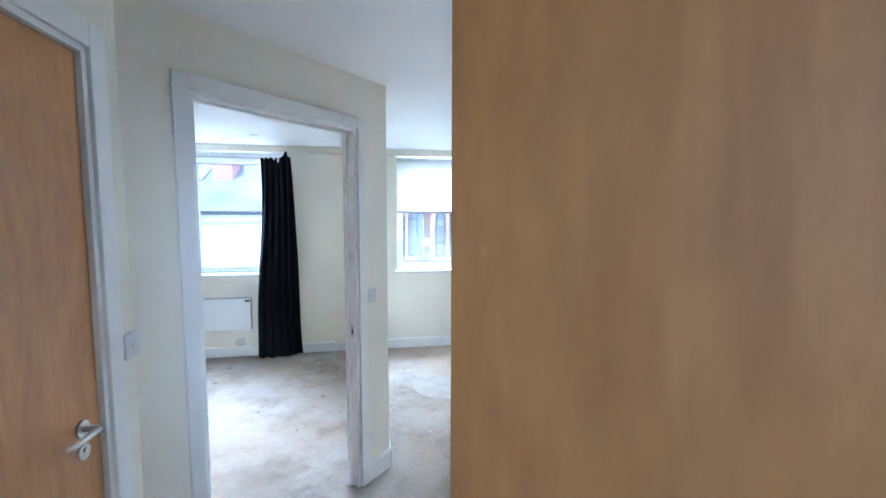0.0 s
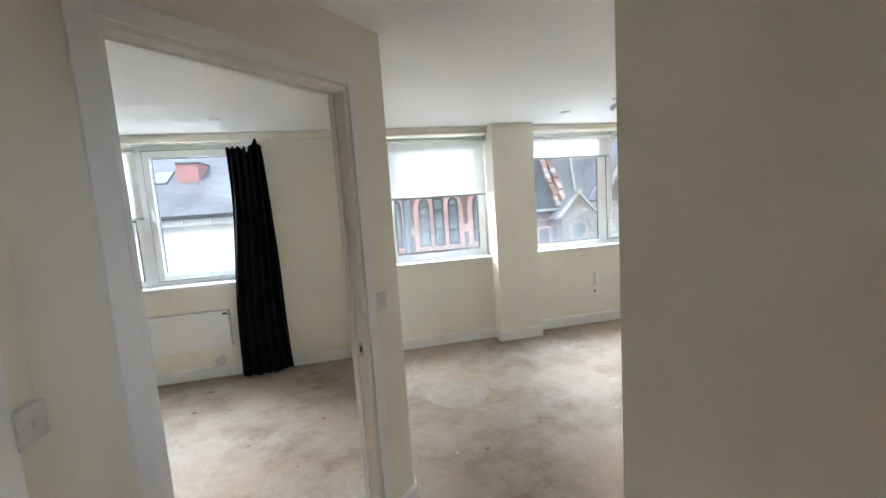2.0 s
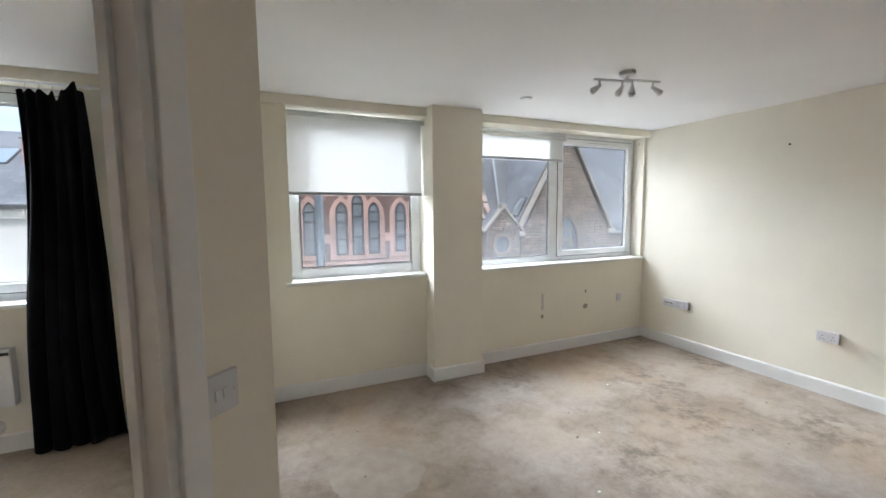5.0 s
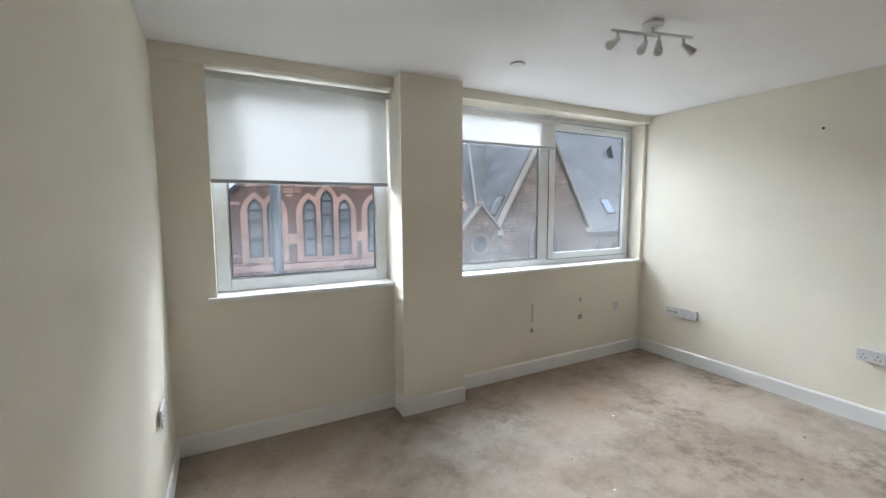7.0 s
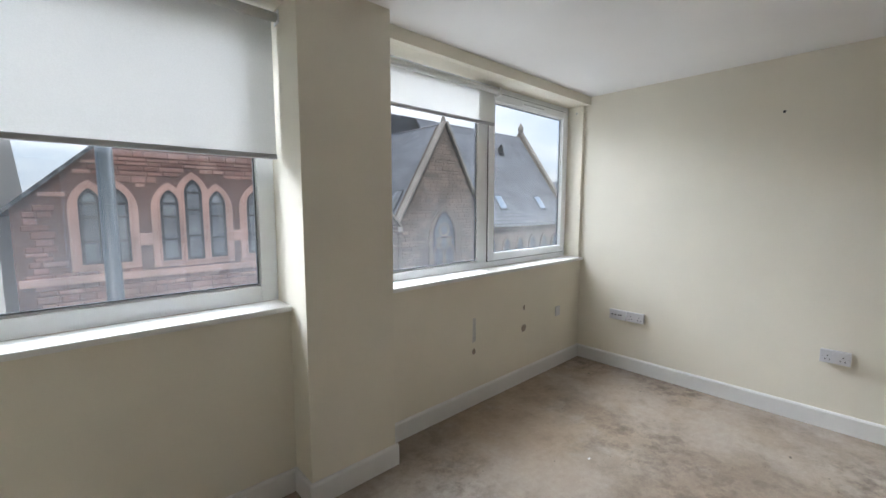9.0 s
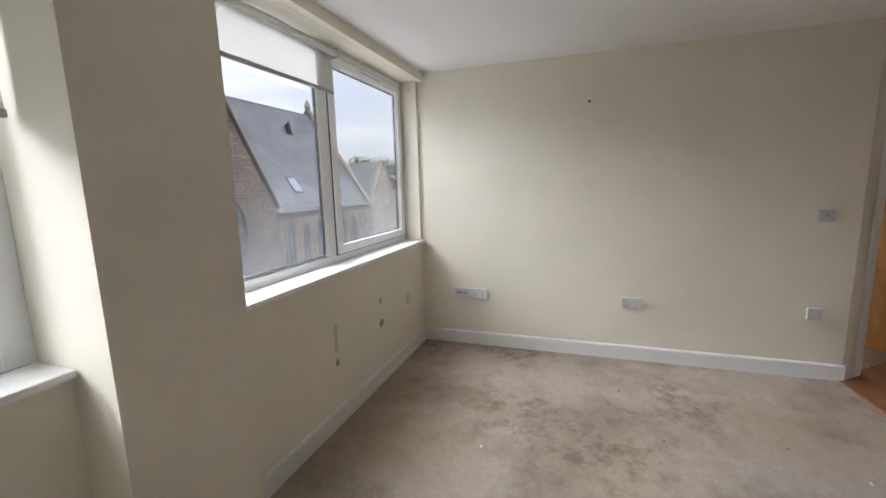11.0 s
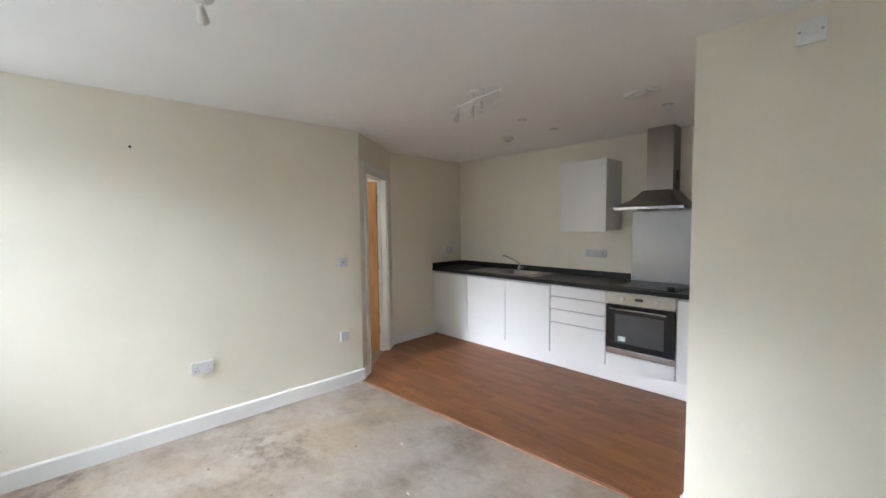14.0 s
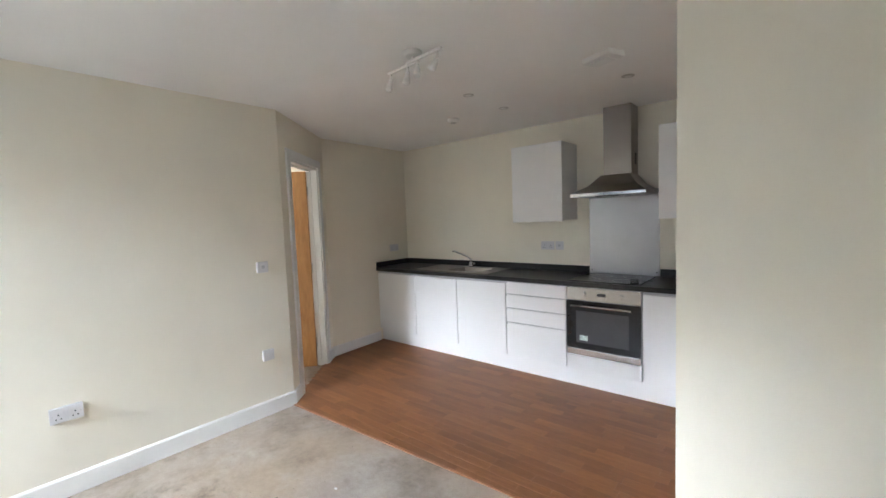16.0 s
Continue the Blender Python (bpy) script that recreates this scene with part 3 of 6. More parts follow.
def window(name, x0, x1, lights, label, handle=False, bar=0.055):
    """White frame in its opening; lights are (x0, x1, kind) of each glazed part, kind 'sash' or 'fixed'."""
    ob = thing(name, label, "window", m=pose(0, YF, 0), kind="structure")
    z0, z1 = SILL, HEAD
    for b in ((x0, x0 + bar, z0, z1), (x1 - bar, x1, z0, z1), (x0 + bar, x1 - bar, z0, z0 + bar), (x0 + bar, x1 - bar, z1 - bar, z1)):
        part("frame_bar", boxes((b[0], b[1], 0.0, 0.03, b[2], b[3]), bevel=0.004), UPVC, ob)
    for i, (a, b, kind) in enumerate(lights):
        if i:
            part("mullion", boxes((lights[i - 1][1], a, 0.0, 0.03, z0 + 0.055, z1 - 0.055), bevel=0.004), UPVC, ob)
        if kind == "sash":
            s = part("sash", ring_frame(bmesh.new(), a - 0.006, b + 0.006, z0 + 0.05, z1 - 0.05, 0.062, -0.018, 0.027, 0.006), UPVC, ob)
            part("seal", ring_frame(bmesh.new(), a - 0.012, b + 0.012, z0 + 0.044, z1 - 0.044, 0.008, -0.006, 0.002, 0.0), RUBBER, s)
            w = 0.056
        else:
            s, w = ob, 0.0
        g0, g1, gz0, gz1 = a + w, b - w, z0 + bar + w * 0.85, z1 - bar - w
        part("bead", ring_frame(bmesh.new(), g0 - 0.004, g1 + 0.004, gz0 - 0.004, gz1 + 0.004, 0.016, -0.004 if w else 0.012, 0.02, 0.004), UPVC, s)
        part("glazing_seal", ring_frame(bmesh.new(), g0 + 0.011, g1 - 0.011, gz0 + 0.011, gz1 - 0.011, 0.006, 0.004, 0.018, 0.0), RUBBER, s)
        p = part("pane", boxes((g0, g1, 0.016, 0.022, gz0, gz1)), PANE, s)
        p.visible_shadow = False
        if kind == "sash" and handle:
            h = a + 0.030
            bm = boxes((h - 0.012, h + 0.012, -0.032, -0.018, 1.60, 1.67), bevel=0.004)
            tube(bm, [(h, -0.03, 1.635), (h, -0.05, 1.635), (h, -0.052, 1.645), (h, -0.05, 1.74)], 0.009, 10)
            part("handle", bm, UPVC, s, "white window handle")
    return ob


def sill(x0, x1, side0=0.04, side1=0.04):
    bm = boxes((x0, x1, 4.785, YF + 0.004, SILL - 0.028, SILL), bevel=0.006)
    box(bm, x0 - side0, x1 + side1, 4.765, 4.797, SILL - 0.028, SILL, bevel=0.008)
    structure("window_sill", bm, GLOSS, "white painted window board", "window sill")


window("window_living_single", *WINS["a"], [(0.50 + 0.08, 1.66 - 0.08, "fixed")], "white framed single light window", bar=0.08)
window("window_living_double", *WINS["b"], [(2.21, 3.17, "fixed"), (3.29, 4.365, "sash")], "white framed window with two lights")
window("window_bedroom", *WINS["bed"], [(-2.965, -1.96, "fixed"), (-1.83, -0.835, "sash")], "white framed bedroom window with two lights", True)
sill(0.50, 1.655, 0.05, 0.0)
sill(2.155, 4.42, 0.0, 0.035)
sill(-3.02, -0.78)


def trickle_vent(x0, x1):
    ob = thing("trickle_vent", "white slotted trickle vent on the window head", "vent", m=pose((x0 + x1) / 2, YF - 0.018, HEAD - 0.085))
    w = (x1 - x0) / 2
    part("body", boxes((-w, w, -0.012, 0.0, -0.014, 0.014), bevel=0.004), UPVC, ob)
    for i in range(7):
        a = -w + 0.03 + i * (2 * w - 0.06) / 7
        part("slot", boxes((a, a + (2 * w - 0.06) / 7 - 0.012, -0.0135, -0.012, -0.004, 0.004)), GREY_PLASTIC, ob)


trickle_vent(3.66, 4.02)


def roller_blind(x0, x1, y, ztop, zbot, label):
    """Tube in two brackets, fabric hanging off its back, bottom bar and bead chain."""
    ob = thing("roller_blind", label, "blind", m=pose((x0 + x1) / 2, y, ztop))
    w = (x1 - x0) / 2
    bm = bmesh.new()
    tube(bm, [(-w, 0, 0), (w, 0, 0)], 0.021, 20)
    part("roller", bm, BLIND, ob)
    for s in (-1, 1):
        part("bracket", boxes((s * w + min(0, s * 0.022), s * w + max(0, s * 0.022), -0.026, 0.03, -0.03, 0.03), bevel=0.004), PLASTIC, ob)
    drop = zbot - ztop
    bm = bmesh.new()
    n = 14
    prev = None
    for i in range(n + 1):
        x = -w + 0.014 + (2 * w - 0.028) * i / n
        c = 0.0022 * math.sin(i * 1.9)
        pair = [bm.verts.new((x, 0.0205, 0.0)), bm.verts.new((x, 0.0205 + c, drop * 0.5)), bm.verts.new((x, 0.0205 + c * 0.4, drop))]
        if prev:
            for k in range(2):
                bm.faces.new((prev[k], pair[k], pair[k + 1], prev[k + 1])).smooth = True
        prev = pair
    part("fabric", bm, BLIND, ob)
    part("bottom_bar", boxes((-w + 0.012, w - 0.012, 0.012, 0.030, drop - 0.012, drop + 0.012), bevel=0.005), GREY_PLASTIC, ob, "grey bottom bar")
    return ob


roller_blind(0.475, 1.655, 4.828, 2.317, 1.685, "cream roller blind half lowered over the window")
roller_blind(2.22, 3.33, 4.90, 2.305, 2.065, "cream roller blind mostly rolled up")
roller_blind(-2.98, -1.87, 4.90, 2.305, 1.66, "cream roller blind half lowered in the bedroom")
for x in (4.435,):
    bk = thing("blind_bracket", "small empty blind bracket screwed to the reveal", "bracket", m=pose(x, 4.86, 2.30))
    part("plate", boxes((-0.006, 0.02, -0.02, 0.02, -0.025, 0.025), bevel=0.003), GREY_PLASTIC, bk)
    bm = bmesh.new()
    tube(bm, [(-0.004, -0.005, 0.0), (-0.03, -0.005, 0.0), (-0.036, -0.005, -0.016)], 0.004, 8)
    part("hook", bm, NICKEL, bk)


# ---- kitchen ----
FRONT = [(5.235, 4.603), (4.597, 3.988), (3.982, 3.383)]


def base_cabinet(x1, x0, label):
    ob = thing("base_cabinet", label, "kitchen cabinet", "kitchen base units", m=pose((x0 + x1) / 2, KF, 0))
    w = (x1 - x0) / 2
    d = KF - KB - 0.01
    part("carcass", boxes((-w, w, -d, -0.021, 0.155, 0.893)), UNIT, ob)
    part("door", boxes((-w + 0.0015, w - 0.0015, -0.019, 0.0, 0.165, 0.868), bevel=0.003), UNIT, ob)
    part("finger_pull", boxes((-w + 0.002, w - 0.002, -0.03, -0.019, 0.870, 0.892)), GREY_PLASTIC, ob, "recessed grey finger pull")
    return ob


for a, b in FRONT:
    base_cabinet(a, b, "white gloss base cabinet with a plain door")
base_cabinet(2.149, 1.655, "narrow white gloss base cabinet beside the oven")


def drawer_unit(x1, x0):
    ob = thing("drawer_unit", "white gloss unit with three shallow drawers and a deep one", "drawers", "kitchen base units", m=pose((x0 + x1) / 2, KF, 0))
    w = (x1 - x0) / 2
    part("carcass", boxes((-w, w, KB - KF + 0.01, -0.021, 0.155, 0.893)), UNIT, ob)
    for z0, z1 in ((0.772, 0.884), (0.637, 0.762), (0.497, 0.627), (0.165, 0.487)):
        dr = part("drawer_front", boxes((-w + 0.0015, w - 0.0015, -0.019, 0.0, z0, z1), bevel=0.003), UNIT, ob)
        part("finger_pull", boxes((-w + 0.002, w - 0.002, -0.026, -0.0195, z1, z1 + 0.010)), GREY_PLASTIC, dr, "recessed grey finger pull")
        part("pull_end", boxes((w - 0.014, w - 0.0015, -0.012, 0.0015, z1 - 0.016, z1 + 0.002), bevel=0.002), GREY_PLASTIC, dr, "grey end cap of the pull")


drawer_unit(3.377, 2.773)

plinth = thing("plinth", "white kick board under the kitchen units", "plinth", m=pose(0, KF - 0.045, 0))
part("board", boxes((1.652, 5.25, -0.016, 0.0, 0.0, 0.152), bevel=0.002), UNIT, plinth)


def oven():
    x0, x1 = 2.158, 2.767
    ob = thing("oven", "built-in steel oven with black glass door", "oven", m=pose((x0 + x1) / 2, KF, 0))
    w = (x1 - x0) / 2
    part("body", boxes((-w, w, -0.55, -0.022, 0.165, 0.893)), UNIT, ob)
    part("filler_panel", boxes((-w + 0.002, w - 0.002, -0.019, 0.0, 0.165, 0.292), bevel=0.003), UNIT, ob, "white filler panel below")
    pn = part("control_panel", boxes((-w + 0.003, w - 0.003, -0.02, 0.004, 0.777, 0.887), bevel=0.003), STEEL, ob, "brushed steel control panel")
    for x in (-0.155, 0.145):
        bm = bmesh.new()
        tube(bm, [(x, 0.004, 0.832), (x, 0.009, 0.832)], 0.022, 20)
        tube(bm, [(x, 0.009, 0.832), (x, 0.024, 0.832)], [0.0185, 0.016], 20)
        part("knob", bm, CHROME, pn, "steel control knob")
    part("clock", boxes((-0.035, 0.035, 0.004, 0.0055, 0.82, 0.846), bevel=0.0005), BLACK, pn, "small black clock display")
    door = part("door", boxes((-w + 0.003, w - 0.003, -0.02, 0.006, 0.356, 0.772), bevel=0.003), OVENGLASS, ob, "black glass oven door")
    part("inner_window", ring_frame(bmesh.new(), -0.215, 0.215, 0.41, 0.685, 0.006, 0.0062, 0.0072, 0.0), OVENWIN, door, "grey printed window border")
    part("window_pane", boxes((-0.208, 0.208, 0.0062, 0.0068, 0.417, 0.678)), OVENWIN, door, "dim smoked window")
    bm = bmesh.new()
    tube(bm, [(-0.245, 0.048, 0.735), (0.245, 0.048, 0.735)], 0.010, 14)
    for x in (-0.225, 0.225):
        tube(bm, [(x, 0.006, 0.735), (x, 0.048, 0.735)], 0.007, 10)
    part("handle", bm, STEEL, door, "straight steel bar handle")
    part("sticker", boxes((0.115, 0.185, 0.0072, 0.0078, 0.43, 0.475)), STICKER, door, "pale torn sticker")
    part("lower_strip", boxes((-w + 0.003, w - 0.003, -0.02, 0.004, 0.297, 0.353), bevel=0.003), STEEL, ob, "brushed steel lower strip")


OVENWIN = material("smoked_oven_window", (0.075, 0.075, 0.078), 0.12, vary=0.1, bump=0.0)
STICKER = material("pale_paper_sticker", (0.55, 0.66, 0.60), 0.6, vary=0.3, scale=30, bump=0.0)
oven()

top = thing("worktop", "black speckled laminate kitchen worktop", "worktop", m=pose(0, 0, 0.895))
bm = bmesh.new()
slab(bm, [(1.652, KB + 0.002), (3.77, KB + 0.002), (3.77, KF + 0.025), (1.652, KF + 0.025)], 0.0, 0.040)
slab(bm, [(4.20, KB + 0.002), (5.262, KB + 0.002), (5.235, KF + 0.025), (4.20, KF + 0.025)], 0.0, 0.040)
slab(bm, [(3.77, KB + 0.002), (4.20, KB + 0.002), (4.20, -0.50), (3.77, -0.50)], 0.0, 0.040)
slab(bm, [(3.77, -0.13), (4.20, -0.13), (4.20, KF + 0.025), (3.77, KF + 0.025)], 0.0, 0.040)
part("board", bm, WORKTOP, top)
part("upstand", boxes((2.77, 5.255, KB + 0.001, KB + 0.017, 0.0402, 0.105), bevel=0.002), WORKTOP, top, "black upstand along the wall")
part("upstand", boxes((1.655, 2.145, KB + 0.001, KB + 0.017, 0.0402, 0.105), bevel=0.002), WORKTOP, top, "black upstand along the wall")
m_s, n_s = run((5.262, KB + 0.02), (5.236, KF + 0.02))
us = part("upstand", boxes((0.0, n_s, 0.001, 0.017, 0.0402, 0.105), bevel=0.002), WORKTOP, top, "black upstand along the wall")
us.matrix_basis = m_s


def sink():
    ob = thing("sink", "stainless steel inset sink with drainer", "sink", m=pose(4.0, -0.32, 0.935))
    bm = bmesh.new()
    X0s, X1s, Y0s, Y1s = -0.38, 0.62, -0.245, 0.22
    bx0, bx1, by0, by1 = -0.22, 0.19, -0.165, 0.175
    for b in ((X0s, bx0, Y0s, Y1s), (bx1, X1s, Y0s, Y1s), (bx0, bx1, Y0s, by0), (bx0, bx1, by1, Y1s)):
        box(bm, b[0], b[1], b[2], b[3], 0.001, 0.006)
    part("rim", bm, HOOD_STEEL, ob)
    bm = bmesh.new()
    top_r = [(bx0, by0), (bx1, by0), (bx1, by1), (bx0, by1)]
    low_r = [(x * 0.86, y * 0.86) for x, y in top_r]
    a = [bm.verts.new((x, y, 0.005)) for x, y in top_r]
    b = [bm.verts.new((x, y, -0.15)) for x, y in low_r]
    for i in range(4):
        j = (i + 1) % 4
        bm.faces.new((a[i], b[i], b[j], a[j]))
    bm.faces.new(b)
    part("bowl", bm, HOOD_STEEL, ob)
    for i in range(7):
        y = -0.15 + i * 0.05
        part("drainer_rib", boxes((0.25, 0.57, y - 0.006, y + 0.006, 0.0062, 0.010), bevel=0.0015), HOOD_STEEL, ob)


sink()
tap = thing("mixer_tap", "chrome monobloc mixer tap with swan spout", "tap", m=pose(4.13, -0.53, 0.941))
bm = bmesh.new()
tube(bm, [(0, 0, 0), (0, 0, 0.012), (0, 0, 0.03), (0, 0, 0.055)], [0.032, 0.03, 0.023, 0.018], 20)
body = part("body", bm, CHROME, tap)
bm = bmesh.new()
tube(bm, [(0, 0, 0.05), (0, 0, 0.085), (0.03, 0.025, 0.118), (0.09, 0.07, 0.155), (0.155, 0.12, 0.192), (0.168, 0.13, 0.180)], [0.011, 0.011, 0.0105, 0.0105, 0.0105, 0.0105], 14)
part("spout", bm, CHROME, tap)
bm = bmesh.new()
tube(bm, [(0, 0, 0.03), (-0.05, 0.012, 0.036), (-0.075, 0.014, 0.038)], [0.012, 0.010, 0.014], 12)
part("lever", bm, CHROME, tap)

hob = thing("hob", "black ceramic glass hob set in the worktop", "hob", m=pose(2.46, -0.31, 0.935))
part("glass", boxes((-0.29, 0.29, -0.25, 0.25, 0.0005, 0.007), bevel=0.002), HOB, hob)
for x, y, r in ((-0.14, 0.12, 0.09), (-0.14, -0.12, 0.072), (0.13, 0.12, 0.072), (0.13, -0.12, 0.09)):
    bm = bmesh.new()
    bmesh.ops.create_circle(bm, cap_ends=False, segments=40, radius=r)
    e = bmesh.ops.extrude_edge_only(bm, edges=bm.edges[:])
    for v in e["geom"]:
        if isinstance(v, bmesh.types.BMVert):
            v.co *= 0.975
    for v in bm.verts:
        v.co += Vector((x, y, 0.0075))
    part("ring", bm, GREY_PLASTIC, hob, "grey printed cooking ring")
lump = thing("cable_plug", "small black plug lying on the hob", "plug", m=pose(2.235, -0.16, 0.943))
bm = boxes((-0.03, 0.03, -0.02, 0.02, 0.0, 0.028), bevel=0.006)
part("body", bm, BLACK, lump)
bm = bmesh.new()
tube(bm, [(-0.03, 0, 0.014), (-0.07, -0.03, 0.008), (-0.12, -0.10, 0.004), (-0.10, -0.16, 0.004)], 0.0035, 8)
part("cable", bm, BLACK, lump)

splash = thing("splashback", "brushed steel splashback behind the hob", "splashback", m=pose(2.457, KB, 0.936))
part("sheet", boxes((-0.307, 0.307, 0.001, 0.009, 0.0, 0.77), bevel=0.001), SPLASH, splash)
for sx, sz in ((-0.285, 0.03), (0.285, 0.03), (-0.285, 0.70), (0.285, 0.70)):
    bm = bmesh.new()
    tube(bm, [(sx, 0.009, sz), (sx, 0.012, sz)], 0.007, 12)
    part("screw_cap", bm, CHROME, splash)


def cooker_hood():
    ob = thing("cooker_hood", "brushed steel chimney cooker hood", "cooker hood", m=pose(2.445, KB + 0.001, 1.655))
    bm = bmesh.new()
    ring = lambda x, y0, y1, z: [bm.verts.new(p) for p in ((-x, y0, z), (x, y0, z), (x, y1, z), (-x, y1, z))]
    r = [ring(0.30, 0.0, 0.50, 0.0), ring(0.30, 0.0, 0.50, 0.028), ring(0.195, 0.0, 0.355, 0.095), ring(0.122, 0.0, 0.262, 0.185)]
    for p, q in zip(r, r[1:]):
        for i in range(4):
            bm.faces.new((p[i], p[(i + 1) % 4], q[(i + 1) % 4], q[i]))
    bm.faces.new(r[0][::-1])
    bm.faces.new(r[-1])
    part("canopy", bm, HOOD_STEEL, ob)
    part("chimney", boxes((-0.118, 0.118, 0.0, 0.20, 0.1855, H - 1.656), bevel=0.003), HOOD_STEEL, ob)
    part("front_trim", boxes((-0.302, 0.302, 0.5002, 0.506, 0.002, 0.026), bevel=0.002), CHROME, ob, "bright front rail")
    part("filter", boxes((-0.24, 0.24, 0.08, 0.44, -0.006, -0.0005), bevel=0.002), GREY_PLASTIC, ob, "grey filter grille")
    part("button_strip", boxes((-0.09, 0.09, 0.44, 0.49, -0.009, -0.0005), bevel=0.002), BLACK, ob, "black switch strip")
    part("side_vent", boxes((-0.1205, -0.1182, 0.06, 0.11, 0.27, 0.37)), BLACK, ob, "dark outlet slots")


cooker_hood()


def wall_cabinet(x0, x1, label):
    ob = thing("wall_cabinet", label, "wall cabinet", "kitchen wall units", m=pose((x0 + x1) / 2, KB + 0.001, 1.46))
    w = (x1 - x0) / 2
    part("carcass", boxes((-w, w, 0.0, 0.34, 0.0, 0.72), bevel=0.001), UNIT, ob)
    part("door", boxes((-w - 0.002, w - 0.0015, 0.343, 0.362, -0.012, 0.722), bevel=0.003), UNIT, ob)
    part("edge_pull", boxes((-w + 0.003, w - 0.003, 0.33, 0.343, -0.011, -0.0015)), GREY_PLASTIC, ob, "grey lower finger edge")


wall_cabinet(2.885, 3.405, "white gloss wall cabinet beside the cooker hood")
wall_cabinet(1.655, 2.085, "white gloss wall cabinet at the wall's end")


# ---- sockets, switches and marks ----
def socket_plate(name, label, m, w, h, kind, depth=0.01, backbox=0.0):
    """A plate on a wall; its face looks along -y of the pose m."""
    ob = thing(name, label, "switch" if "switch" in name else "socket", m=m)
    if backbox:
        part("back_box", boxes((-w / 2 + 0.002, w / 2 - 0.002, -backbox, 0.0, -h / 2 + 0.002, h / 2 - 0.002), bevel=0.003), SOCKET, ob)
    y = -backbox
    part("plate", boxes((-w / 2, w / 2, y - depth, y - 0.0005, -h / 2, h / 2), bevel=0.003), SOCKET, ob)
    f = y - depth
    if kind == "double":
        for cx in (-0.036, 0.036):
            for a, b in ((0.0, 0.012), (-0.011, -0.012), (0.011, -0.012)):
                part("pin_hole", boxes((cx + a - 0.003, cx + a + 0.003, f - 0.0008, f + 0.001, b - 0.005 - 0.006, b + 0.003 - 0.006)), BLACK, ob)
        for cx in (-0.008, 0.008):
            part("rocker", boxes((cx - 0.0055, cx + 0.0055, f - 0.004, f, 0.014, 0.032), bevel=0.0015), SOCKET, ob)
    elif kind == "rocker":
        part("rocker", boxes((-0.006, 0.006, f - 0.004, f, -0.012, 0.012), bevel=0.0015), SOCKET, ob)
    elif kind == "rocker2":
        for cx in (-0.009, 0.009):
            part("rocker", boxes((cx - 0.006, cx + 0.006, f - 0.004, f, -0.012, 0.012), bevel=0.0015), SOCKET, ob)
    elif kind == "aerial":
        for cx in (-0.045, -0.018, 0.012, 0.03):
            bm = bmesh.new()
            tube(bm, [(cx, f - 0.002, 0.0), (cx, f + 0.001, 0.0)], 0.007, 12)
            part("aerial_port", bm, BLACK, ob, "dark aerial port")
    elif kind == "spur":
        part("fuse_cover", boxes((-0.012, 0.012, f - 0.003, f, -0.01, 0.014), bevel=0.0015), GREY_PLASTIC, ob)
    for sx in (-1, 1):
        bm = bmesh.new()
        tube(bm, [(sx * (w / 2 - 0.012), f - 0.0008, 0.0), (sx * (w / 2 - 0.012), f + 0.001, 0.0)], 0.003, 8)
        part("screw", bm, NICKEL, ob)
    return ob


east = lambda y, z: pose(XE, y, z, 0, 0, -90)
socket_plate("aerial_socket", "white aerial and data plate beside a socket", east(4.405, 0.488), 0.146, 0.086, "aerial", backbox=0.02)
socket_plate("power_socket", "white double socket beside the aerial plate", east(4.255, 0.488), 0.146, 0.086, "double", backbox=0.02)
socket_plate("power_socket", "white double socket on the long wall", east(3.0, 0.488), 0.146, 0.086, "double", backbox=0.02)
socket_plate("light_switch", "white fused switch plate at the wall's end", east(1.805, 1.19), 0.086, 0.086, "spur", backbox=0.018)
socket_plate("power_socket", "white single socket low at the wall's end", east(1.805, 0.488), 0.086, 0.086, "rocker", backbox=0.018)
socket_plate("light_switch", "white light switch beside the bedroom door", me_ @ pose(1.195, 0, 1.165), 0.086, 0.086, "rocker2", backbox=0.004)
socket_plate("light_switch", "white light switch beside the hall door", pose(-0.67, 1.375, 1.19, 0, 0, 90), 0.086, 0.086, "rocker", backbox=0.016)
socket_plate("power_socket", "white double socket above the worktop", pose(3.205, KB, 1.195, 0, 0, 180), 0.146, 0.086, "double")
socket_plate("light_switch", "white switch plate above the worktop", pose(3.075, KB, 1.195, 0, 0, 180), 0.086, 0.086, "spur")
socket_plate("power_socket", "white double socket on the kitchen end wall", pose(5.253, -0.36, 1.16, 0, 0, -90), 0.146, 0.086, "double")
socket_plate("blank_plate", "small white blank plate under the window", pose(4.08, YW, 0.51), 0.07, 0.086, "none")
socket_plate("power_socket", "low white socket on the living room side wall", pose(0.262, 4.2, 0.55, 0, 0, 92.3), 0.146, 0.086, "double")
vent = thing("wall_plate", "white square outlet plate high on the wall", "plate", m=pose(1.235, 1.4155, 2.325, 0, 0, 183.3))
part("plate", boxes((-0.05, 0.05, -0.016, 0.0, -0.05, 0.05), bevel=0.004), PLASTIC, vent)
part("cover", boxes((-0.018, 0.018, -0.020, -0.016, -0.016, 0.016), bevel=0.003), PLASTIC, vent)
for sx in (-0.036, 0.036):
    bm = bmesh.new()
    tube(bm, [(sx, -0.0175, 0.0), (sx, -0.015, 0.0)], 0.006, 12)
    part("screw", bm, GREY_PLASTIC, vent)

FILLER = material("bare_plaster_patch", (0.36, 0.30, 0.24), 0.9, vary=0.3, scale=60, fine=300, bump=0.3)
PALE = material("pale_filler", (0.62, 0.60, 0.56), 0.9, vary=0.15, scale=40, fine=200, bump=0.3)


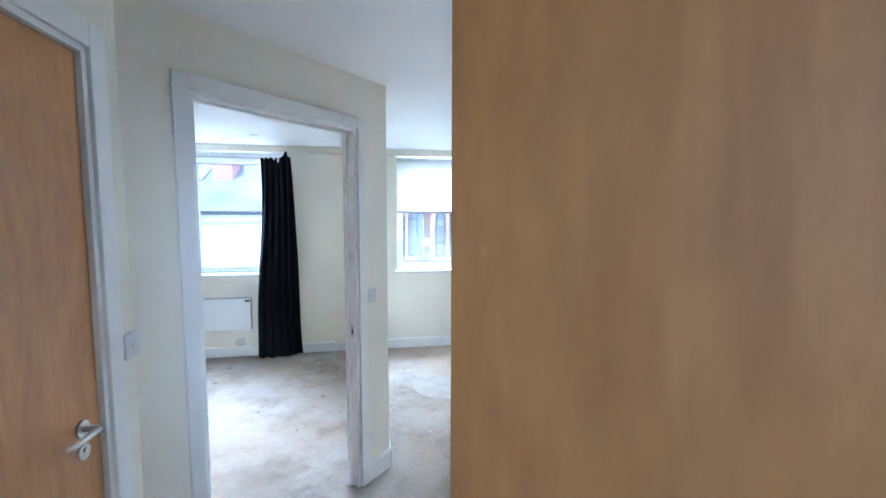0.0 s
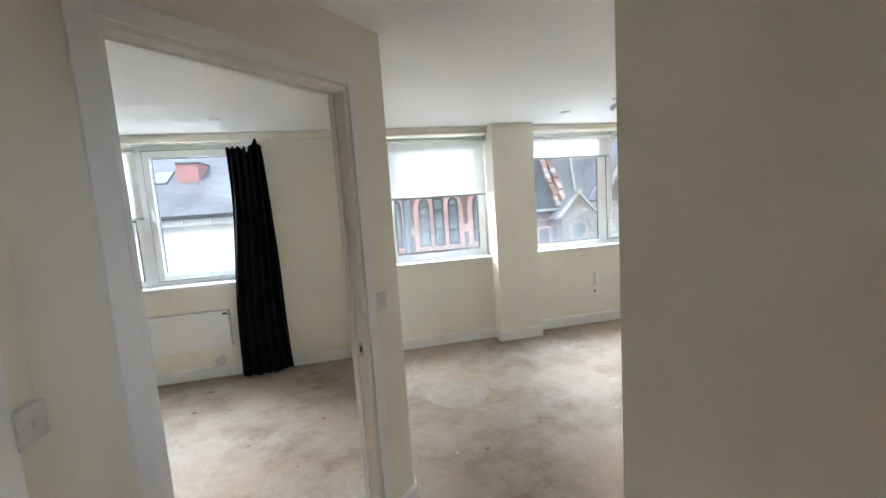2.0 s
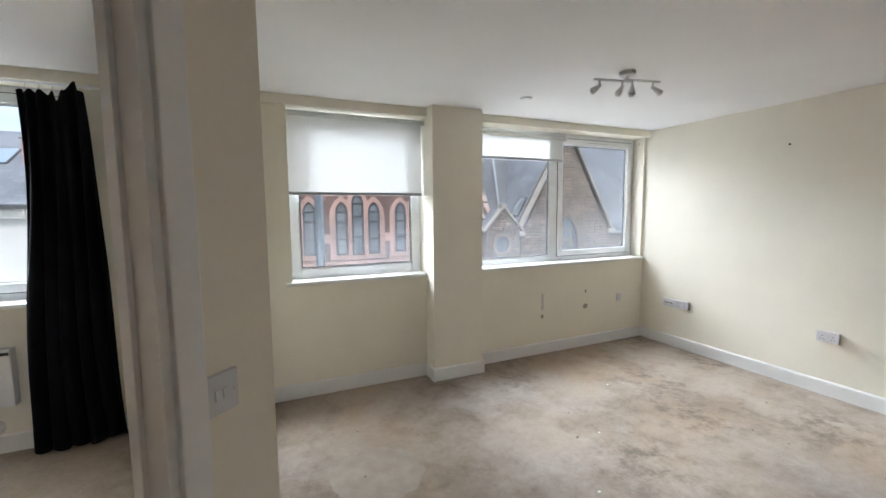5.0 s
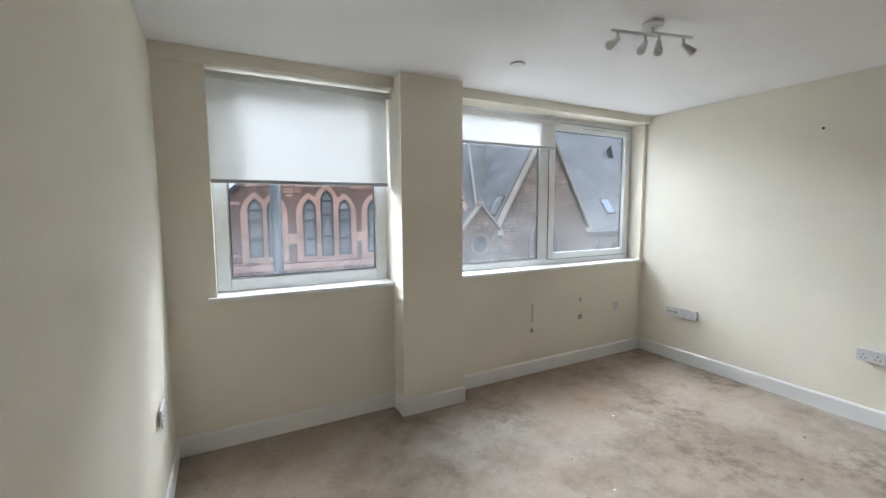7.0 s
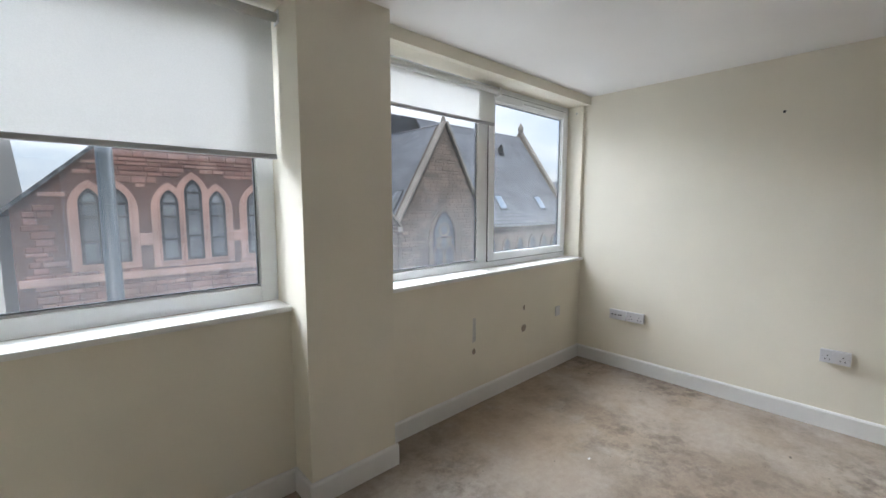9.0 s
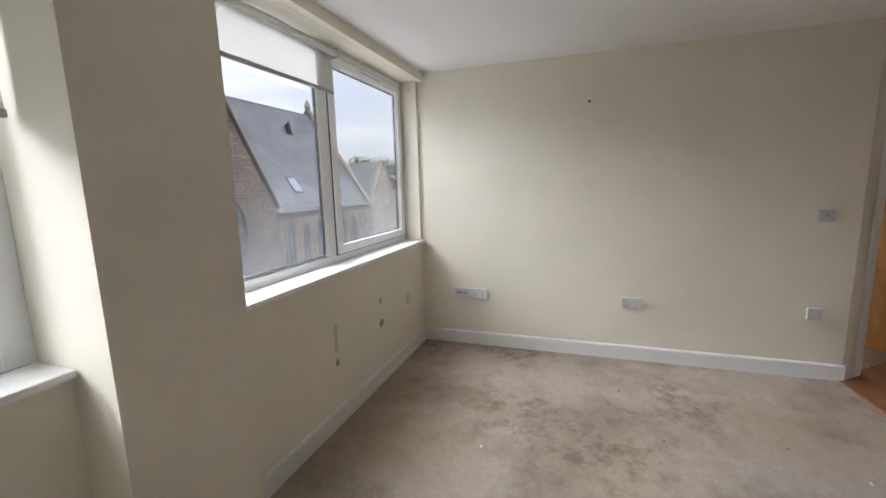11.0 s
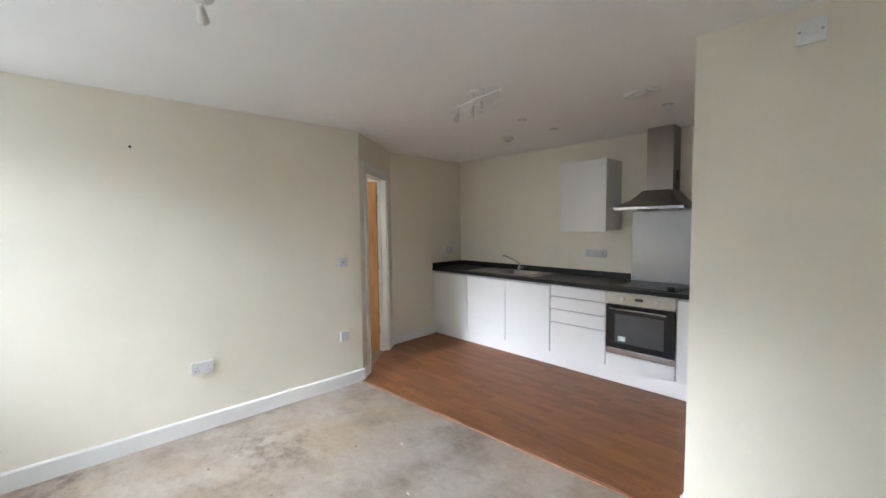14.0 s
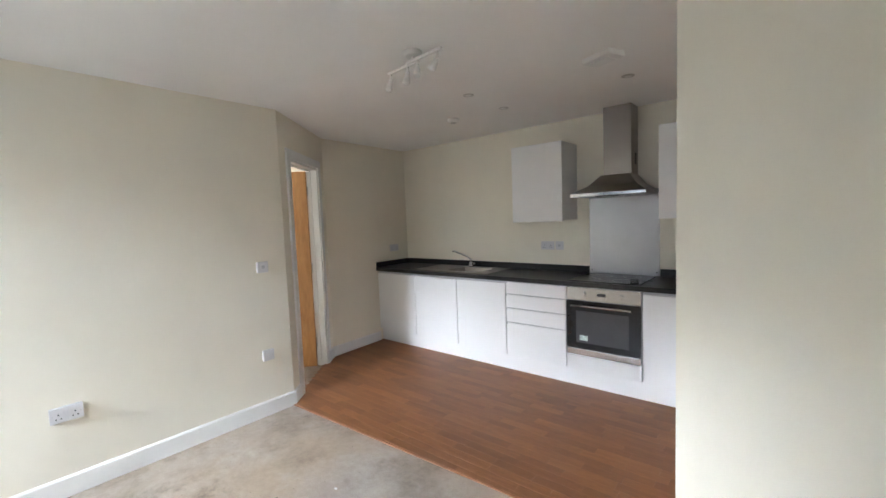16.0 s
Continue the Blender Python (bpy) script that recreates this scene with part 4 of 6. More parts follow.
def wall_mark(name, label, m, outline, mat):
    """A thin ragged patch in the wall's face."""
    bm = bmesh.new()
    prism(bm, outline, -0.0025, 0.001)
    ob = tagged(mesh_object(name, bm, mat), label, "mark")
    ob.matrix_world = m
    return ob


def ragged(rx, rz, n=14, seed=1):
    r = random.Random(seed)
    return [(rx * math.cos(2 * math.pi * i / n) * r.uniform(0.75, 1.1), rz * math.sin(2 * math.pi * i / n) * r.uniform(0.75, 1.1)) for i in range(n)]


wall_mark("wall_patch", "long pale filler strip where trunking was removed", pose(2.985, YW, 0.56), [(-0.016, -0.09), (0.015, -0.085), (0.017, 0.085), (-0.014, 0.09)], PALE)
wall_mark("wall_hole", "small dark hole below the filler strip", pose(2.985, YW, 0.40), ragged(0.018, 0.024, seed=3), FILLER)
wall_mark("wall_hole", "small ragged hole in the wall under the window", pose(3.58, YW, 0.625), ragged(0.014, 0.022, seed=4), FILLER)
wall_mark("wall_hole", "round bare plaster hole under the window", pose(3.58, YW, 0.452), ragged(0.034, 0.032, seed=5), FILLER)
nail = thing("nail", "small dark nail stuck in the wall", "nail", m=east(3.36, 2.075))
bm = bmesh.new()
tube(bm, [(0, 0.002, 0), (0, -0.014, 0.002)], 0.004, 8)
tube(bm, [(0, -0.014, 0.002), (0, -0.018, 0.002)], 0.009, 10)
part("shank", bm, BLACK, nail)


# ---- ceiling fittings ----
def spot_bar(m, heads):
    """A ceiling rose, two offset bars and four small bell-shaped spots on stems."""
    ob = thing("ceiling_spotlight", "white ceiling light with four adjustable spots", "ceiling light", "spot bar lights", m=m)
    bm = bmesh.new()
    tube(bm, [(0, 0, 0.0), (0, 0, -0.018), (0, 0, -0.026)], [0.052, 0.052, 0.04], 28)
    part("rose", bm, LAMPWHITE, ob)
    bm = bmesh.new()
    tube(bm, [(0, 0, -0.026), (0, 0, -0.055)], 0.009, 12)
    part("stem", bm, LAMPWHITE, ob)
    for x0, x1, y in ((-0.235, 0.035, 0.013), (-0.035, 0.235, -0.013)):
        part("bar", boxes((x0, x1, y - 0.009, y + 0.009, -0.062, -0.048), bevel=0.003), LAMPWHITE, ob)
    for x, y, ax, ay in heads:
        d = Vector((ax, ay, -1)).normalized()
        p = Vector((x, y, -0.062))
        bm = bmesh.new()
        tube(bm, [p, p + Vector((0, 0, -0.03))], 0.007, 10)
        j = p + Vector((0, 0, -0.032))
        tube(bm, [j - d * 0.006, j + d * 0.01], 0.012, 12)
        arm = part("swivel", bm, LAMPWHITE, ob)
        bm = bmesh.new()
        tube(bm, [j + d * 0.004, j + d * 0.014, j + d * 0.036, j + d * 0.058, j + d * 0.068], [0.010, 0.014, 0.018, 0.022, 0.021], 20)
        part("shade", bm, LAMPWHITE, arm)
        bm = bmesh.new()
        tube(bm, [j + d * 0.065, j + d * 0.072], [0.018, 0.012], 18)
        part("bulb", bm, BULB, arm, "unlit frosted bulb")


LAMPWHITE = material("white_lamp_enamel", (0.74, 0.73, 0.70), 0.3, vary=0.03, bump=0.0)
BULB = material("frosted_bulb", (0.7, 0.7, 0.68), 0.4, vary=0.02, bump=0.0)
spot_bar(pose(2.535, 3.375, H, 0, 0, -12), [(-0.195, 0.013, -1.4, -0.2), (-0.028, 0.013, -0.8, -0.3), (0.03, -0.013, -0.3, -0.3), (0.185, -0.013, 1.4, -0.3)])
spot_bar(pose(2.90, 1.63, H, 0, 0, 175), [(-0.215, 0.013, -0.1, -0.3), (-0.06, 0.013, 0.0, -0.3), (0.05, -0.013, 0.3, -0.35), (0.205, -0.013, -0.5, -0.35)])


def ceiling_disc(name, label, category, x, y, r, drop, mat, inner=None):
    ob = thing(name, label, category, m=pose(x, y, H))
    bm = bmesh.new()
    tube(bm, [(0, 0, 0.0), (0, 0, -drop * 0.6), (0, 0, -drop)], [r, r, r * 0.82], 28)
    part("body", bm, mat, ob)
    if inner:
        bm = bmesh.new()
        tube(bm, [(0, 0, -drop + 0.0005), (0, 0, -drop - 0.003)], [r * 0.55, r * 0.5], 20)
        part("centre", bm, inner, ob)
    return ob


ceiling_disc("ceiling_spot_cover", "flat white round cover on the ceiling", "ceiling rose", 2.285, 4.15, 0.048, 0.012, PLASTIC)
ceiling_disc("smoke_detector", "white round smoke detector", "smoke detector", 3.70, 0.26, 0.055, 0.035, PLASTIC, GREY_PLASTIC)
for x, y in ((3.16, 0.76), (3.17, 0.24), (2.15, 0.30)):
    ceiling_disc("recessed_downlight", "unlit recessed ceiling spot", "downlight", x, y, 0.042, 0.004, NICKEL, BULB)
ceiling_disc("recessed_downlight", "unlit recessed bedroom ceiling spot", "downlight", -0.94, 4.16, 0.045, 0.004, NICKEL, BULB)
bx = thing("heat_alarm", "white rectangular alarm box on the ceiling", "alarm", m=pose(2.15, 0.80, H, 0, 0, -24))
part("body", boxes((-0.10, 0.10, -0.065, 0.065, -0.032, 0.0), bevel=0.006), PLASTIC, bx)
part("cover", boxes((-0.07, 0.07, -0.04, 0.04, -0.042, -0.0325), bevel=0.005), PLASTIC, bx)


# ---- bedroom ----
heater = thing("panel_heater", "white electric panel heater on the wall", "heater", m=pose(-1.69, YW, 0))
hp = part("panel", boxes((-0.51, 0.51, -0.10, -0.03, 0.33, 0.70), bevel=0.006), UNIT, heater)
part("bracket", boxes((-0.35, -0.30, -0.03, 0.0, 0.40, 0.64)), GREY_PLASTIC, heater)
part("bracket", boxes((0.30, 0.35, -0.03, 0.0, 0.40, 0.64)), GREY_PLASTIC, heater)
part("top_grille", boxes((-0.46, 0.40, -0.09, -0.04, 0.7002, 0.704)), GREY_PLASTIC, heater)
part("thermostat", boxes((0.455, 0.505, -0.106, -0.1002, 0.662, 0.682), bevel=0.002), BLACK, heater, "black control window")
cord = thing("heater_outlet", "grey outlet plate with a cord under the heater", "outlet", m=pose(-1.33, YW, 0.17))
bm = bmesh.new()
tube(bm, [(0, 0.0, 0.0), (0, -0.006, 0.0)], 0.055, 24)
part("plate", bm, PALE, cord)
bm = bmesh.new()
tube(bm, [(0, -0.008, 0.03), (0.0, -0.012, 0.09), (-0.01, -0.012, 0.165)], 0.005, 8)
part("cord", bm, PLASTIC, cord)


def curtain():
    """One bunched curtain, hooked up unevenly at the top, spreading to the floor."""
    ob = thing("curtain", "bunched black curtain reaching the carpet", "curtain", m=pose(0, 4.655, 0))
    nu, nv = 110, 46
    bm = bmesh.new()
    rows = []
    for j in range(nv + 1):
        v = j / nv
        xl = -1.005 - 0.115 * v ** 1.3 + 0.012 * math.sin(v * 7)
        xr = -0.69 + 0.02 * math.sin(v * 5) + 0.11 * v ** 1.5
        row = []
        for i in range(nu + 1):
            u = i / nu
            top = 2.275 + 0.012 * math.sin(u * 40) + (0.075 * math.exp(-((u - 0.83) / 0.10) ** 2)) - 0.035 * math.exp(-((u - 0.58) / 0.035) ** 2)
            bot = 0.02 - 0.018 * math.sin(u * 3.1) + 0.03 * u + 0.01 * math.sin(u * 31)
            z = top + (bot - top) * v
            fold = 5.2 + 0.5 * math.sin(3 * v)
            a = (0.020 + 0.030 * v) * (0.7 + 0.3 * math.sin(9 * u + 2 * v))
            y = a * math.sin(2 * math.pi * fold * u + 1.6 * v) + 0.012 * math.sin(17 * u + 6 * v)
            x = xl + (xr - xl) * u + 0.010 * math.cos(2 * math.pi * fold * u + 1.6 * v) * v
            row.append(bm.verts.new((x, y, z)))
        rows.append(row)
    for r0, r1 in zip(rows, rows[1:]):
        for i in range(nu):
            bm.faces.new((r0[i], r1[i], r1[i + 1], r0[i + 1])).smooth = True
    cloth = part("cloth", bm, FABRIC, ob)
    sd = cloth.modifiers.new("thickness", "SOLIDIFY")
    sd.thickness = 0.004
    for i in range(5):
        x = -0.98 + i * 0.065
        bm = bmesh.new()
        tube(bm, [(x, 0.02, 2.27), (x, 0.035, 2.30), (x, 0.045, 2.325)], 0.003, 6)
        part("hook", bm, PLASTIC, ob)


curtain()
rail = thing("curtain_rail", "thin white curtain rail under the pelmet", "curtain rail", m=pose(0, 4.705, 2.335))
bm = bmesh.new()
tube(bm, [(-3.1, 0, 0), (-0.63, 0, 0), (-0.615, 0.0, 0)], 0.008, 12)
part("rod", bm, PLASTIC, rail)
for x in (-3.0, -1.85, -0.68):
    part("bracket", boxes((x - 0.01, x + 0.01, -0.008, 0.042, -0.004, 0.024), bevel=0.003), PLASTIC, rail)


# ---- floor marks ----
def floor_patch(name, label, x, y, rx, ry, mat, seed, h=0.0015, n=26):
    r = random.Random(seed)
    bm = bmesh.new()
    slab(bm, [(rx * math.cos(2 * math.pi * i / n) * r.uniform(0.93, 1.04), ry * math.sin(2 * math.pi * i / n) * r.uniform(0.93, 1.04)) for i in range(n)], 0.0, h)
    ob = tagged(mesh_object(name, bm, mat), label, "mark")
    ob.location = (x, y, 0.0005)
    return ob


floor_patch("round_carpet_mark", "pale round mark bleached into the carpet", 0.845, 3.56, 0.27, 0.27, PALE_CARPET, 4, n=40)
rl = random.Random(11)
SPECK = material("lint_and_crumbs", (0.20, 0.165, 0.13), 0.9, vary=0.4, bump=0.0)
SPECKW = material("white_paper_scrap", (0.72, 0.71, 0.68), 0.8, vary=0.1, bump=0.0)
for i in range(24):
    x, y = rl.uniform(0.5, 4.2), rl.uniform(1.8, 4.6)
    s = rl.uniform(0.003, 0.008)
    floor_patch("debris", "small dark crumb of litter on the carpet", x, y, s * rl.uniform(1, 1.8), s, SPECK, i, 0.004, 6)
for i in range(9):
    x, y = rl.uniform(-1.6, -0.2), rl.uniform(2.6, 4.5)
    s = rl.uniform(0.005, 0.014)
    floor_patch("debris", "small dark crumb of litter on the bedroom carpet", x, y, s * 1.6, s, SPECK, 60 + i, 0.004, 6)
for i, (x, y) in enumerate(((2.35, 3.35), (0.62, 2.75), (3.25, 2.05), (1.9, 2.9), (3.0, 3.9), (2.8, 2.35))):
    floor_patch("paper_scrap", "tiny white scrap on the carpet", x, y, 0.012, 0.006, SPECKW, 90 + i, 0.003, 6)


# ---- kitchen floor ----
def edge_y(x):
    return 1.455 + (x - 1.65) * (1.605 - 1.455) / (XE - 1.65)


def diag_x(y):
    return K0[0] + (K0[1] - y) * (K1[0] - K0[0]) / (K0[1] - K1[1])


lam = thing("kitchen_floor", "red-brown wood-strip laminate floor", "floor", m=pose(0, 0, 0), kind="structure")
part("underlay", slab(bmesh.new(), [(1.64, KB), (5.27, KB), (5.25, 0.72), (4.47, 1.61), (1.64, 1.45)], 0.0005, 0.002), wood("underlay_wood", (0.22, 0.095, 0.04), (0.16, 0.065, 0.027), "X"), lam)
rp = random.Random(5)
rowh = 0.068
y = -0.16
while y < 1.60:
    x = 1.645 - rp.uniform(0, 0.35)
    while x < 5.30:
        n = rp.uniform(0.20, 0.42)
        a, b = max(x, 1.645), min(x + n, 5.30, diag_x(y + 0.03) + 0.03)
        x += n
        if b - a < 0.02 or y > edge_y(a) or y > edge_y(b):
            continue
        g = 0.0004
        bm = bmesh.new()
        slab(bm, [(a + g, y + g), (b - g, y + g), (b - g, min(y + rowh, edge_y(b)) - g), (a + g, min(y + rowh, edge_y(a)) - g)], 0.002, 0.008)
        part("plank", bm, LAMINATE, lam)
    y += rowh
m_t, n_t = run((1.645, edge_y(1.645) + 0.008), (XE, edge_y(XE) + 0.008))
part("threshold", boxes((0, n_t, -0.008, 0.008, 0.0, 0.0095), bevel=0.002), wood("threshold_wood", (0.42, 0.19, 0.09), (0.30, 0.12, 0.05)), lam, "thin wooden edge strip").matrix_basis = m_t


# ---- outside: the street and the buildings opposite ----
def island_stone(name, tones, rough=0.9, bump=0.35):
    """Stone whose blocks differ: a tone for each block, stains, fine grain."""
    m = bpy.data.materials.new(name)
    m.use_nodes = True
    nt = m.node_tree
    b = nt.nodes["Principled BSDF"]
    b.inputs["Roughness"].default_value, b.inputs["Specular IOR Level"].default_value = rough, 0.2
    geo, tc = nt.nodes.new("ShaderNodeNewGeometry"), nt.nodes.new("ShaderNodeTexCoord")
    ramp = nt.nodes.new("ShaderNodeValToRGB")
    ramp.color_ramp.elements[0].color, ramp.color_ramp.elements[1].color = (*tones[0], 1), (*tones[-1], 1)
    for i, t in enumerate(tones[1:-1], 1):
        ramp.color_ramp.elements.new(i / (len(tones) - 1)).color = (*t, 1)
    n1, n2 = nt.nodes.new("ShaderNodeTexNoise"), nt.nodes.new("ShaderNodeTexNoise")
    n1.inputs["Scale"].default_value, n1.inputs["Detail"].default_value = 1.1, 6
    n2.inputs["Scale"].default_value, n2.inputs["Detail"].default_value = 14, 5
    mul = nt.nodes.new("ShaderNodeMixRGB")
    mul.blend_type = "MULTIPLY"
    mul.inputs[0].default_value = 0.55
    r1 = nt.nodes.new("ShaderNodeMapRange")
    r1.inputs["From Min"].default_value, r1.inputs["From Max"].default_value, r1.inputs["To Min"].default_value, r1.inputs["To Max"].default_value = 0.3, 0.65, 0.45, 1.2
    nt.links.new(geo.outputs["Random Per Island"], ramp.inputs["Fac"])
    nt.links.new(tc.outputs["Object"], n1.inputs["Vector"])
    nt.links.new(tc.outputs["Object"], n2.inputs["Vector"])
    nt.links.new(n1.outputs["Fac"], r1.inputs["Value"])
    nt.links.new(ramp.outputs["Color"], mul.inputs[1])
    nt.links.new(r1.outputs["Result"], mul.inputs[2])
    nt.links.new(mul.outputs[0], b.inputs["Base Color"])
    bp = nt.nodes.new("ShaderNodeBump")
    bp.inputs["Strength"].default_value, bp.inputs["Distance"].default_value = bump, 0.03
    nt.links.new(n2.outputs["Fac"], bp.inputs["Height"])
    nt.links.new(bp.outputs["Normal"], b.inputs["Normal"])
    return m


def slate_material(name, c0, c1, rough):
    """Slates in rows, each with a tone of its own."""
    m = bpy.data.materials.new(name)
    m.use_nodes = True
    nt = m.node_tree
    b = nt.nodes["Principled BSDF"]
    b.inputs["Roughness"].default_value = rough
    tc, br = nt.nodes.new("ShaderNodeTexCoord"), nt.nodes.new("ShaderNodeTexBrick")
    br.inputs["Scale"].default_value = 1.0
    br.inputs["Brick Width"].default_value, br.inputs["Row Height"].default_value, br.inputs["Mortar Size"].default_value = 0.32, 0.22, 0.012
    br.inputs["Color1"].default_value, br.inputs["Color2"].default_value, br.inputs["Mortar"].default_value = (*c0, 1), (*c1, 1), (*[v * 0.5 for v in c0], 1)
    n = nt.nodes.new("ShaderNodeTexNoise")
    n.inputs["Scale"].default_value, n.inputs["Detail"].default_value = 0.8, 7
    mix = nt.nodes.new("ShaderNodeMixRGB")
    mix.blend_type = "MULTIPLY"
    mix.inputs[0].default_value = 0.7
    r = nt.nodes.new("ShaderNodeMapRange")
    r.inputs["From Min"].default_value, r.inputs["From Max"].default_value, r.inputs["To Min"].default_value, r.inputs["To Max"].default_value = 0.3, 0.7, 0.6, 1.35
    nt.links.new(tc.outputs["UV"], br.inputs["Vector"])
    nt.links.new(tc.outputs["Object"], n.inputs["Vector"])
    nt.links.new(n.outputs["Fac"], r.inputs["Value"])
    nt.links.new(br.outputs["Color"], mix.inputs[1])
    nt.links.new(r.outputs["Result"], mix.inputs[2])
    nt.links.new(mix.outputs[0], b.inputs["Base Color"])
    bp = nt.nodes.new("ShaderNodeBump")
    bp.inputs["Strength"].default_value, bp.inputs["Distance"].default_value = 0.4, 0.02
    nt.links.new(br.outputs["Fac"], bp.inputs["Height"])
    bp.invert = True
    nt.links.new(bp.outputs["Normal"], b.inputs["Normal"])
    return m


RED = island_stone("red_sandstone", [(0.17, 0.085, 0.066), (0.26, 0.14, 0.112), (0.33, 0.195, 0.16), (0.20, 0.105, 0.082), (0.37, 0.235, 0.19), (0.15, 0.082, 0.066)])
PINK = island_stone("dressed_pink_sandstone", [(0.38, 0.235, 0.19), (0.44, 0.285, 0.235)], bump=0.15)
RUBBLE = island_stone("grey_brown_rubble", [(0.17, 0.135, 0.108), (0.25, 0.195, 0.155), (0.205, 0.165, 0.135), (0.285, 0.225, 0.18), (0.145, 0.12, 0.10)])
DRESSED = island_stone("grey_dressed_stone", [(0.33, 0.30, 0.26), (0.40, 0.36, 0.31)], bump=0.15)
STAIN = island_stone("grey_weathered_joints", [(0.135, 0.11, 0.09), (0.17, 0.14, 0.115)])
MORTAR = island_stone("dark_weathered_joints", [(0.12, 0.072, 0.058), (0.16, 0.098, 0.08)])
SLATE = slate_material("grey_slates", (0.16, 0.17, 0.19), (0.23, 0.24, 0.26), 0.4)
SLATE_MID = slate_material("grey_brown_slates", (0.13, 0.135, 0.14), (0.19, 0.195, 0.20), 0.45)
SKEW = island_stone("weathered_skew_stone", [(0.34, 0.20, 0.165), (0.46, 0.36, 0.31), (0.25, 0.15, 0.125), (0.50, 0.44, 0.40), (0.37, 0.27, 0.23)])
SLATE_DARK = slate_material("dark_slates", (0.05, 0.055, 0.06), (0.08, 0.085, 0.09), 0.5)
STUCCO = material("cream_stucco", (0.56, 0.54, 0.48), 0.85, vary=0.05, scale=0.9, fine=14, bump=0.1)
# LEADED: its uneven mid grey has the panes' reflections put into the colour
LEADED = material("dark_leaded_glass", (0.12, 0.13, 0.14), 0.10, vary=0.4, scale=1.4, fine=9, bump=0.0)
IRON = material("dark_painted_metal", (0.012, 0.012, 0.013), 0.5, vary=0.1, bump=0.0)
BLUEGREY = material("blue_grey_painted_steel", (0.018, 0.028, 0.036), 0.45, vary=0.08, scale=3, bump=0.0)
TERRACOTTA = material("red_tile_cladding", (0.42, 0.20, 0.18), 0.7, vary=0.15, scale=2, fine=25, bump=0.2)
LEADSHEET = material("grey_lead", (0.30, 0.31, 0.32), 0.5, vary=0.1, scale=2, bump=0.05)
ASPHALT = material("asphalt", (0.055, 0.055, 0.056), 0.9, vary=0.2, scale=1.2, fine=60, bump=0.3)
LEAF = island_stone("leaf_green", [(0.035, 0.06, 0.02), (0.06, 0.095, 0.03), (0.085, 0.115, 0.04)], 0.7, 0.0)
BARK = material("bark", (0.09, 0.07, 0.05), 0.9, vary=0.2, scale=4, fine=30, bump=0.4)

structure("ground", slab(bmesh.new(), [(-400, -400), (400, -400), (400, 400), (-400, 400)], -8.4, -8.0), ASPHALT, "grey asphalt street far below", "ground")
structure("pavement", slab(bmesh.new(), [(-40, 13.2), (60, 13.2), (60, 15.98), (-40, 15.98)], -8.0, -7.86), DRESSED, "stone pavement along the buildings", "pavement")
structure("facade_below", slab(bmesh.new(), [(-8, -8), (12, -8), (12, 5.09), (-8, 5.09)], -8.0, -0.26), STUCCO, "plain storeys below the flat", "wall")
Y0 = 16.0


def stonework(x0, x1, z0, z1, inside, y, seed, h=(0.15, 0.27), w=(0.28, 0.75), proud=0.03):
    """Courses of blocks standing proud of the wall at y, kept where inside(x, z) holds for all corners."""
    r = random.Random(seed)
    verts, faces = [], []
    z = z0
    while z < z1:
        ch = r.uniform(*h)
        x = x0 - r.uniform(0, 0.4)
        while x < x1:
            bw = r.uniform(*w)
            g = 0.012
            a, b, c, d = x + g, x + bw - g, z + g, z + ch - g
            x += bw
            if not (inside(a, c) and inside(b, c) and inside(a, d) and inside(b, d)):
                continue
            p = y - r.uniform(0.25, 1.0) * proud
            n = len(verts)
            q = 0.012
            verts += [(a, y, c), (b, y, c), (b, y, d), (a, y, d), (a + q, p, c + q), (b - q, p, c + q), (b - q, p, d - q), (a + q, p, d - q)]
            faces += [(n + 4, n + 5, n + 6, n + 7), (n, n + 1, n + 5, n + 4), (n + 1, n + 2, n + 6, n + 5), (n + 2, n + 3, n + 7, n + 6), (n + 3, n, n + 4, n + 7)]
        z += ch
    bm = bmesh.new()
    vs = [bm.verts.new(v) for v in verts]
    for f in faces:
        bm.faces.new([vs[i] for i in f])
    bmesh.ops.recalc_face_normals(bm, faces=bm.faces[:])
    return bm


def lancet_outline(x, z0, z1, w, n=8):
    """A pointed arch, from its foot at z0 to its apex at z1."""
    zs = z1 - 0.866 * w
    pts = [(x - w / 2, z0)]
    for k in range(n + 1):
        a = math.pi - (math.pi / 3) * k / n
        pts.append((x + w / 2 + w * math.cos(a), zs + w * math.sin(a)))
    right = [(2 * x - px, pz) for px, pz in pts[::-1]]
    return pts + right[1:]


def ring_prism(bm, outer, inner, y0, y1):
    """A band between two outlines of equal length."""
    o0, o1 = [bm.verts.new((x, y0, z)) for x, z in outer], [bm.verts.new((x, y1, z)) for x, z in outer]
    i0, i1 = [bm.verts.new((x, y0, z)) for x, z in inner], [bm.verts.new((x, y1, z)) for x, z in inner]
    n = len(outer)
    for a in range(n):
        b = (a + 1) % n
        bm.faces.new((o0[a], o0[b], i0[b], i0[a]))
        bm.faces.new((o0[b], o0[a], o1[a], o1[b]))
        bm.faces.new((i0[a], i0[b], i1[b], i1[a]))
    bmesh.ops.recalc_face_normals(bm, faces=bm.faces[:])
    return bm


